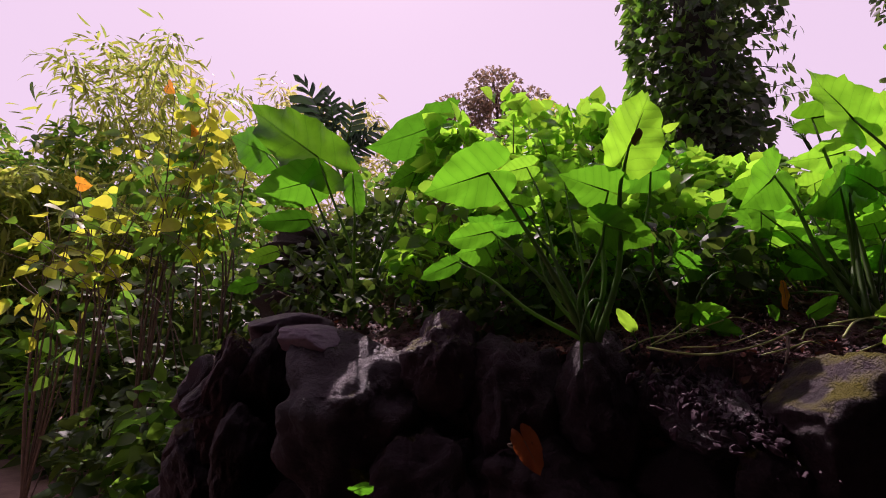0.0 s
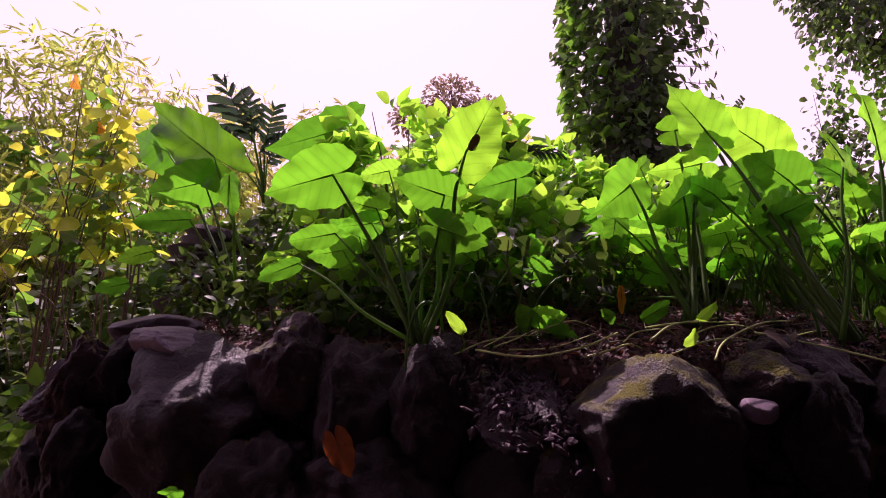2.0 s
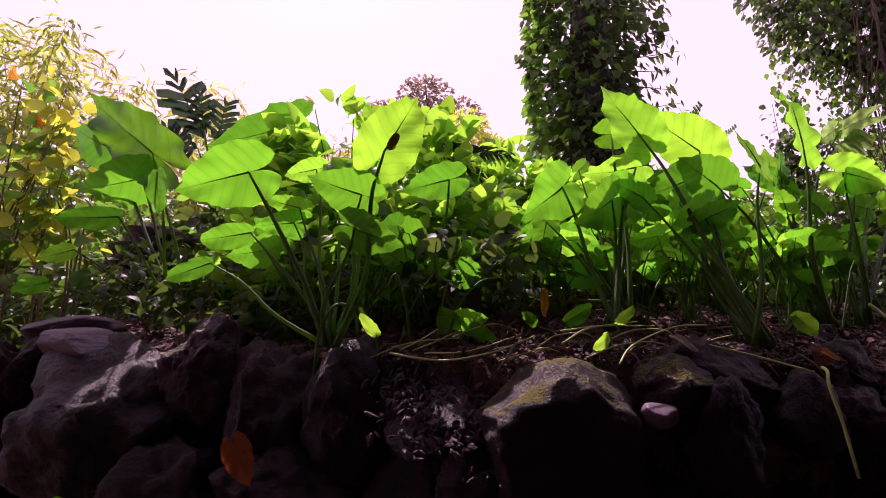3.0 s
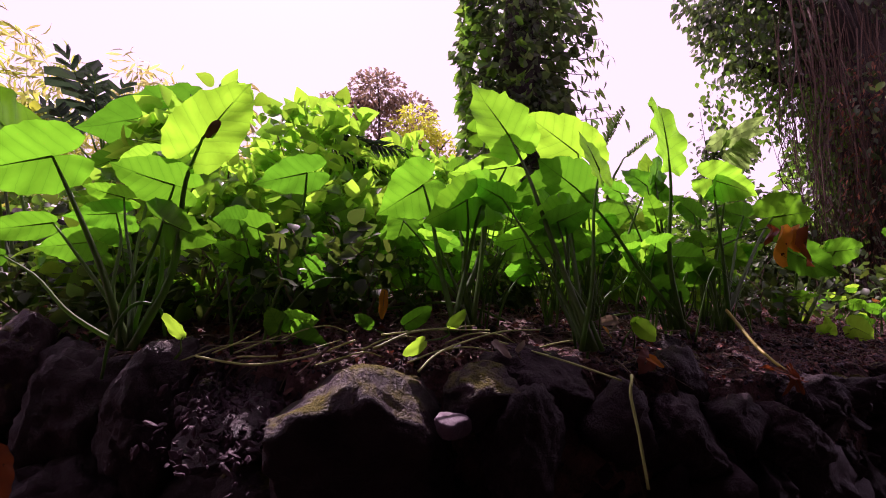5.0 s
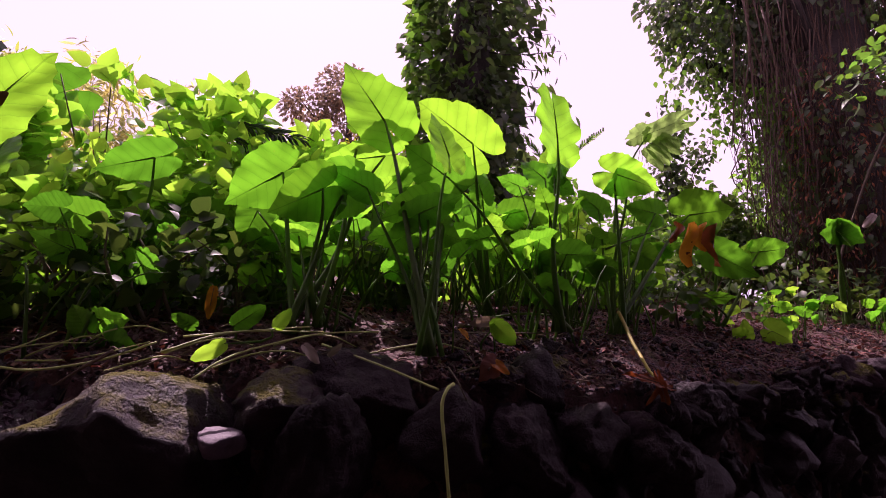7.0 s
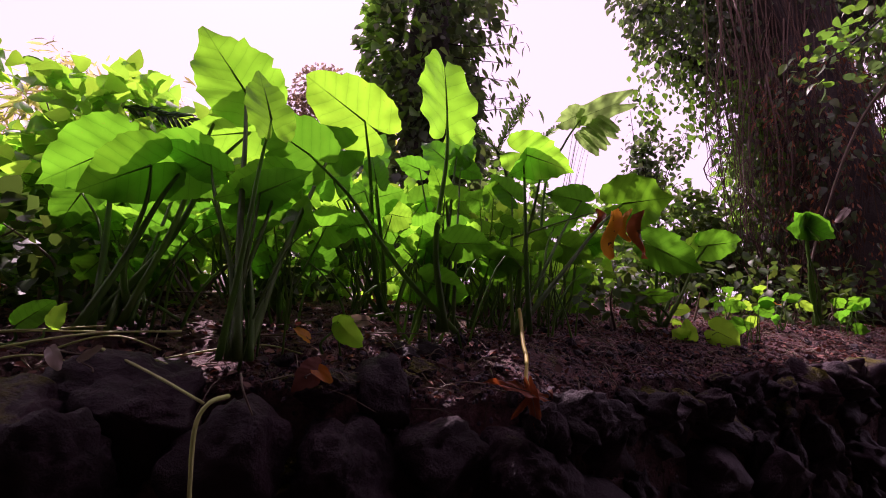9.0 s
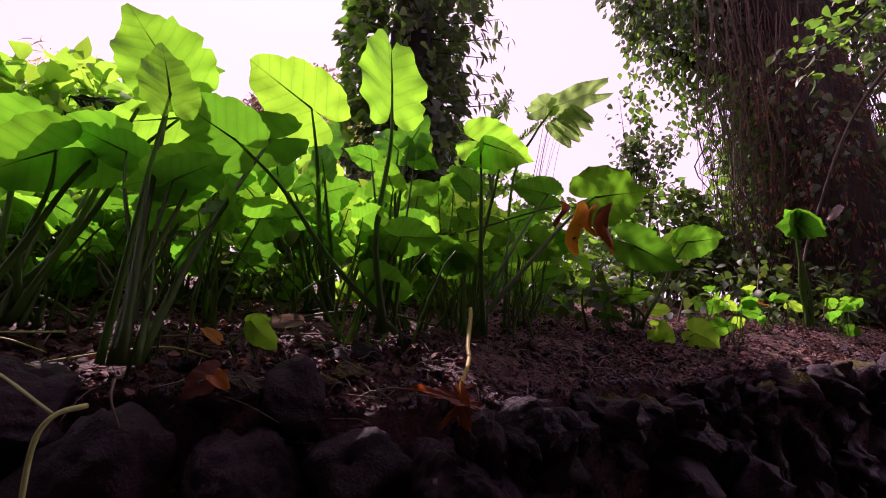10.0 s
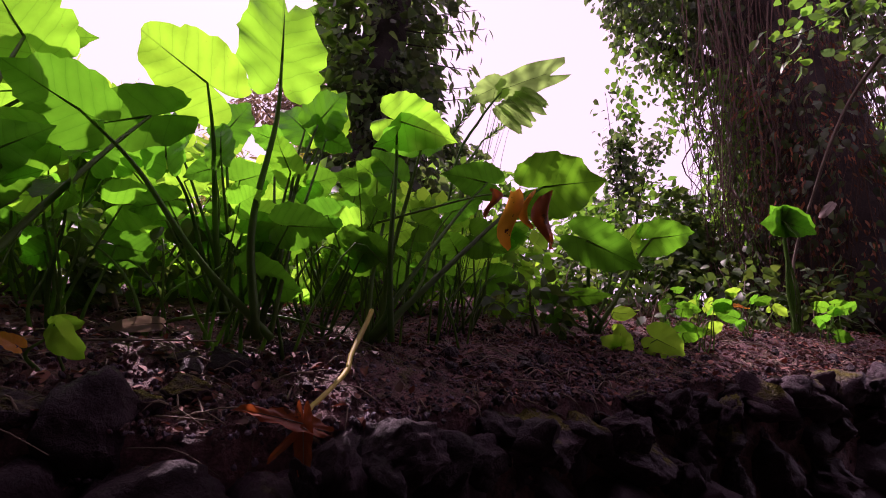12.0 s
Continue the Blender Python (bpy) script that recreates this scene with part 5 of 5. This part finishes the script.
banana = thing("banana_plant", (4.4, 5.0, bed_height(4.4, 5.0)), "banana plant with torn pale upright leaves", "plant")
for b, t, w in (((4.25, 5.0, 3.75), (4.62, 4.98, 4.40), 0.10), ((4.62, 5.0, 3.80), (5.05, 4.98, 4.15), 0.08), ((4.3, 5.0, 3.7), (4.0, 4.9, 3.95), 0.12)):
    split_leaf(banana, b, t, w, 14, BANANA, (0.1, -0.75, -0.65))
    tube("leaf_stalk", ((4.4, 5.0, bed_height(4.4, 5.0) - 0.03), (4.4, 5.0, 3.3), b), 0.03, 0.010, STALK, banana, n=8)


# ---- trees ----
def tree(name, at, trunk, limbs, label, crowns, size, outline, material, trunk_r, limb_r=0.05):
    owner = thing(name, at, label, "tree")
    tube("trunk", trunk, trunk_r[0], trunk_r[1], BARK, owner, sides=12, n=16, knobs=0.06)
    for ln in limbs:
        tube("limb", ln, limb_r, 0.012, BARK, owner, sides=7, n=10, knobs=0.05)
    pl, dr = [], []
    for c, r, n in crowns:
        p, d = blob_points(n, c, r, 0.25)
        pl.append(p)
        dr.append(d)
    leaf_cloud("crown", np.vstack(pl), np.vstack(dr) + np.array((0, 0, -0.5)), size, outline, material, owner, spread=0.5)
    return owner


# climber-clad column
cz = bed_height(3.6, 5.75)
climber = thing("climber_clad_tree", (3.6, 5.75, cz), "tall tree trunk clad in dark climbing leaves", "tree")
tube("trunk", ((3.6, 5.75, cz - 0.1), (3.55, 5.75, 5.0), (3.62, 5.75, 6.2), (3.55, 5.75, 6.9)), 0.34, 0.22, BARK, climber, sides=14, n=16, knobs=0.05)
pl, dr = [], []
while len(pl) < 4600:
    z = rng.uniform(cz + 0.3, 7.2)
    a = rng.uniform(0, 6.28)
    r = (0.28 + 0.46 * rng.random() ** 0.8) * (1.0 + 0.55 * noise.noise(Vector((math.cos(a) * 2.2, math.sin(a) * 2.2, z * 1.7))))
    r *= float(np.interp(z, (2.0, 3.8, 4.8, 5.8, 7.2), (1.2, 0.95, 0.90, 1.12, 1.15)))
    q = (3.55 + r * math.cos(a), 5.75 + r * math.sin(a), z)
    if noise.noise(Vector(q) * 2.6) > -0.25:
        pl.append(q)
        dr.append((math.cos(a), math.sin(a), -0.9))
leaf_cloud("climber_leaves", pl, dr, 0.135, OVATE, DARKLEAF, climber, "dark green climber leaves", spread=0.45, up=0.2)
# left and front leaves in a lighter material: the sunlit side put into colour
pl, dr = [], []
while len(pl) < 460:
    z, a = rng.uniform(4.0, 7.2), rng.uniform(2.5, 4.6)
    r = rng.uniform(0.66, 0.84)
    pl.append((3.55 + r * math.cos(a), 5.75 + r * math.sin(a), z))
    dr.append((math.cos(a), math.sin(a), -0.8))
leaf_cloud("climber_leaves", pl, dr, 0.15, HEARTS, SHRUB, climber, "climber leaves in a lighter green that stands in for sunlight", spread=0.4, up=0.2)
for k in range(9):
    z = 4.5 + 0.26 * k + rng.uniform(-0.1, 0.1)
    ln = rng.uniform(0.35, 0.75)
    p0 = np.array((4.12, 5.6, z))
    p1 = p0 + np.array((ln, -0.1, rng.uniform(-0.1, 0.2)))
    tube("side_branch", (p0 - np.array((0.5, 0, 0)), p0, p1), 0.012, 0.003, BARK, climber, n=6)
    q = p0 + np.linspace(0.1, 1.05, 16)[:, None] * (p1 - p0) + rng.normal(0, 0.06, (16, 3))
    leaf_cloud("branch_leaves", q, np.tile((0.6, 0, -0.7), (16, 1)), 0.16, LANCE, DARKLEAF, climber, spread=0.4)

# far reddish tree and its pale neighbour
fz = bed_height(1.6, 13.0)
tree("far_tree", (1.7, 13.0, fz), ((1.7, 13, fz - 0.1), (1.8, 13, 5.0), (1.9, 13, 7.4)), (((1.85, 13, 6.0), (1.2, 13, 7.4), (0.5, 13, 8.3)), ((1.85, 13, 6.4), (2.3, 13, 7.8), (2.8, 13, 8.8)), ((1.9, 13, 7.0), (1.8, 13, 8.5), (1.7, 13, 9.4))),
     "rounded reddish-brown tree far behind the bank", (((0.75, 13, 8.05), (0.85, 0.7, 0.55), 900), ((1.75, 13, 8.75), (0.85, 0.7, 0.75), 1000), ((2.7, 13, 8.20), (0.8, 0.6, 0.7), 800), ((1.6, 13, 7.40), (1.1, 0.6, 0.5), 500), ((3.2, 13, 7.30), (0.6, 0.5, 0.5), 300)),
     0.125, OVATE, PURPLE, (0.22, 0.10))
tree("pale_tree", (3.1, 11.5, bed_height(3.1, 11.5)), ((3.1, 11.5, 2.6), (3.0, 11.5, 5.0), (2.9, 11.5, 6.6)), (((3.0, 11.5, 5.5), (2.5, 11.5, 6.4), (2.2, 11.5, 6.8)), ((3.0, 11.5, 5.5), (3.4, 11.5, 6.5), (3.7, 11.5, 6.9))),
     "pale yellow-leaved tree far behind the bank", (((2.7, 11.5, 6.9), (0.7, 0.6, 0.8), 900), ((3.3, 11.5, 6.3), (0.7, 0.6, 0.7), 700), ((2.2, 11.5, 6.0), (0.7, 0.5, 0.6), 500)), 0.15, LANCE, YELLOW, (0.15, 0.08))
tree("dark_tree", (4.5, 9.0, bed_height(4.5, 9.0)), ((4.5, 9, 2.5), (4.5, 9, 4.0), (4.55, 9, 5.4)), (((4.5, 9, 4.2), (4.9, 9, 5.2), (5.1, 9, 5.6)),), "dark leafy tree behind the climber-clad trunk", (((4.5, 9, 5.5), (0.8, 0.6, 0.8), 700), ((5.2, 9, 5.1), (0.6, 0.5, 0.6), 400)), 0.17, OVATE, DARKLEAF, (0.12, 0.06))

# big tree hung with roots and climbers
bz = bed_height(9.3, 5.5)
big = thing("root_hung_tree", (9.3, 5.5, bz), "huge dark tree hung with brown aerial roots and climbers", "tree")
tube("trunk", ((9.4, 5.6, bz - 0.1), (9.3, 5.6, 4.0), (9.2, 5.6, 7.0), (9.4, 5.6, 11.0)), 0.95, 0.6, BARK, big, "dark ridged trunk", 18, 20, 0.06)
for pts in (((9.2, 5.6, 6.2), (8.2, 5.8, 7.4), (7.3, 6.2, 8.0)), ((9.2, 5.5, 5.6), (8.2, 5.0, 6.6), (7.6, 4.6, 7.6)), ((9.3, 5.4, 6.5), (9.6, 4.2, 7.5), (9.4, 3.2, 8.0)), ((9.3, 5.7, 6.5), (10.4, 5.4, 7.6), (11.4, 5.0, 8.2)), ((9.2, 5.6, 5.2), (8.4, 6.0, 5.9), (7.7, 6.3, 6.4))):
    tube("limb", pts, 0.20, 0.06, BARK, big, "", 9, 12, 0.06)
roots = []
for _ in range(170):
    a = rng.uniform(math.pi * 0.75, math.pi * 1.75)
    r = rng.uniform(0.75, 1.45)
    x, y = 9.3 + r * math.cos(a), 5.5 + 0.8 * r * math.sin(a)
    top, low = rng.uniform(4.5, 9.0), bed_height(x, y) + max(0.0, rng.uniform(-1.0, 2.0))
    pts = [(x + rng.uniform(-0.32, 0.32) * k, y + rng.uniform(-0.12, 0.12) * k, top + (low - top) * u) for k, u in ((0, 0.0), (1, 0.25), (0.8, 0.45), (1, 0.7), (1.5, 1.0))]
    roots.append((pts, 0.003 + 0.010 * rng.random() ** 3, rng.uniform(0.0015, 0.004)))
for k, ln in enumerate(roots[:40]):
    tube("aerial_root", ln[0], ln[1] * 1.2, ln[2], ROOT, big, sides=5, n=12, knobs=0.2)
for _ in range(130):
    x, y = rng.uniform(7.45, 8.9), rng.uniform(4.75, 5.5)
    top, low = rng.uniform(3.6, 7.5), bed_height(x, y) + max(0.0, rng.uniform(-1.2, 1.0))
    pts = [(x + rng.uniform(-0.22, 0.22) * k, y + rng.uniform(-0.1, 0.1) * k, top + (low - top) * u) for k, u in ((0, 0.0), (1, 0.25), (0.8, 0.45), (1, 0.7), (1.5, 1.0))]
    roots.append((pts, 0.003 + 0.012 * rng.random() ** 4, rng.uniform(0.0015, 0.004)))
tagged(tubes("root_tangle", roots[40:], ROOT, big, "tangle of thin brown aerial roots", n=10, knobs=0.2), kind="stuff")
pl, dr = [], []
for c, r, n in (((7.9, 6.2, 6.9), (0.95, 0.8, 1.1), 900), ((8.5, 5.8, 6.1), (0.7, 0.7, 0.8), 420), ((9.2, 5.4, 7.2), (1.5, 1.2, 1.3), 2100), ((10.6, 5.0, 7.0), (1.2, 1.0, 1.9), 1500), ((7.7, 6.3, 7.6), (1.0, 0.8, 0.7), 700), ((9.9, 4.6, 4.6), (0.7, 0.8, 1.8), 300), ((8.6, 5.0, 4.9), (0.5, 0.4, 1.0), 110), ((8.9, 4.6, 3.9), (1.1, 0.6, 1.8), 260), ((8.2, 5.3, 3.6), (0.5, 0.5, 1.2), 120)):
    p, d = blob_points(int(n * 1.6), c, r, 0.2)
    pl.append(p)
    dr.append(d)
leaf_cloud("crown", np.vstack(pl), np.vstack(dr) * 0.5 + np.array((0, 0, -0.9)), 0.115, OVATE, DARKLEAF, big, "dark hanging climber leaves", spread=0.35, up=0.2)
pl, dr = [], []
for _ in range(48):          # strings of leaves hanging at the crown's edge
    x, y, z = rng.uniform(7.0, 8.5), rng.uniform(5.6, 6.5), rng.uniform(5.4, 7.9)
    for k in range(int(rng.integers(8, 22))):
        pl.append((x + rng.normal(0, 0.06), y + rng.normal(0, 0.06), z - 0.07 * k))
        dr.append((rng.normal(0, 0.4), -0.2, -1))
# the crown's lit edge is painted: lighter leaf colour than the dark crown
leaf_cloud("hanging_leaves", pl, dr, 0.11, OVATE, SHRUB, big, "hanging climber leaves in a lighter green standing in for sunlight", spread=0.3, up=0.1)

p, d = blob_points(900, (8.15, 5.45, 4.2), (0.45, 0.45, 1.7), 0.1)
# same lighter leaf colour, in place of sunlight along the root curtain
leaf_cloud("edge_climber_leaves", p, d * 0.4 + np.array((0, 0, -1.0)), 0.10, OVATE, SHRUB, big, "yellow-green climber leaves coloured lighter for the lit edge", spread=0.3, up=0.1)
p, d = blob_points(1500, (8.75, 4.75, 3.9), (1.25, 0.5, 1.9), 0.2)
leaf_cloud("dead_climber_leaves", p, d * 0.4 + np.array((0, 0, -1.0)), 0.075, LANCE, DRYLEAF, big, "brown withered climber leaves", spread=0.3, up=0.1)

# slender sapling between the thicket and the big tree, seen against the sky
pl, dr = [], []
sap = thing("sapling", (7.0, 6.3, bed_height(7.0, 6.3)), "thin-leaved sapling against the bright sky", "tree")
for k in range(9):
    x = 7.0 + rng.uniform(-0.2, 0.9)
    pts = ((7.0, 6.3, bed_height(7, 6.3) - 0.05), (7.0 + 0.4 * (x - 7.0), 6.3, 4.0), (x, 6.3, rng.uniform(4.6, 5.5)))
    tube("stem", pts, 0.014, 0.003, BARK, sap, n=10)
    line = spline(pts, 30)
    for i in rng.integers(12, 30, 70):
        pl.append(line[i] + rng.normal(0, 0.12, 3))
        dr.append(rng.normal(0, 1, 3) * np.array((1, 0.6, 0.3)) + np.array((0, 0, -0.6)))
leaf_cloud("foliage", pl, dr, 0.10, OVATE, DARKLEAF, sap, spread=0.3)

# leaning liana and the overhanging branch
lia = tube("liana", ((7.35, 4.2, bed_height(7.35, 4.2) - 0.03), (7.42, 4.2, 2.5), (7.62, 4.1, 3.1), (7.75, 3.95, 3.6), (7.88, 3.75, 4.05), (8.0, 3.3, 4.55), (8.2, 2.9, 5.4)), 0.010, 0.020, BROWNSTALK, None, "", 8, 24, 0.16)
tagged(lia, "thin leaning pale-barked liana beside the big tree", "liana")
br = thing("overhanging_branch", (8.2, 3.0, 5.2), "overhanging branch with bright and dark oval leaves", "branch")
for pts in (((8.2, 3.0, 5.3), (7.4, 3.2, 4.6), (6.9, 3.2, 4.2), (6.45, 3.25, 4.0)), ((8.2, 3.0, 5.3), (7.7, 3.2, 4.8), (7.0, 3.25, 4.5)), ((8.2, 3.0, 5.2), (7.8, 3.1, 4.5), (7.2, 3.2, 4.0)), ((8.2, 3.0, 5.3), (7.9, 2.8, 4.4), (7.6, 2.8, 3.9))):
    tube("twig", pts, 0.016, 0.003, BARK, br, n=10)
    line = spline(pts, 30)[10:]
    idx = rng.integers(0, 20, 64)
    leaf_cloud("leaves", line[idx] + rng.normal(0, 0.11, (64, 3)), rng.normal(0, 1, (64, 3)) * np.array((1, 0.5, 0.4)) + np.array((-0.4, 0, -0.5)), 0.105, OVATE, SHRUB if pts[-1][0] < 7.1 else DARKLEAF, br, spread=0.3)
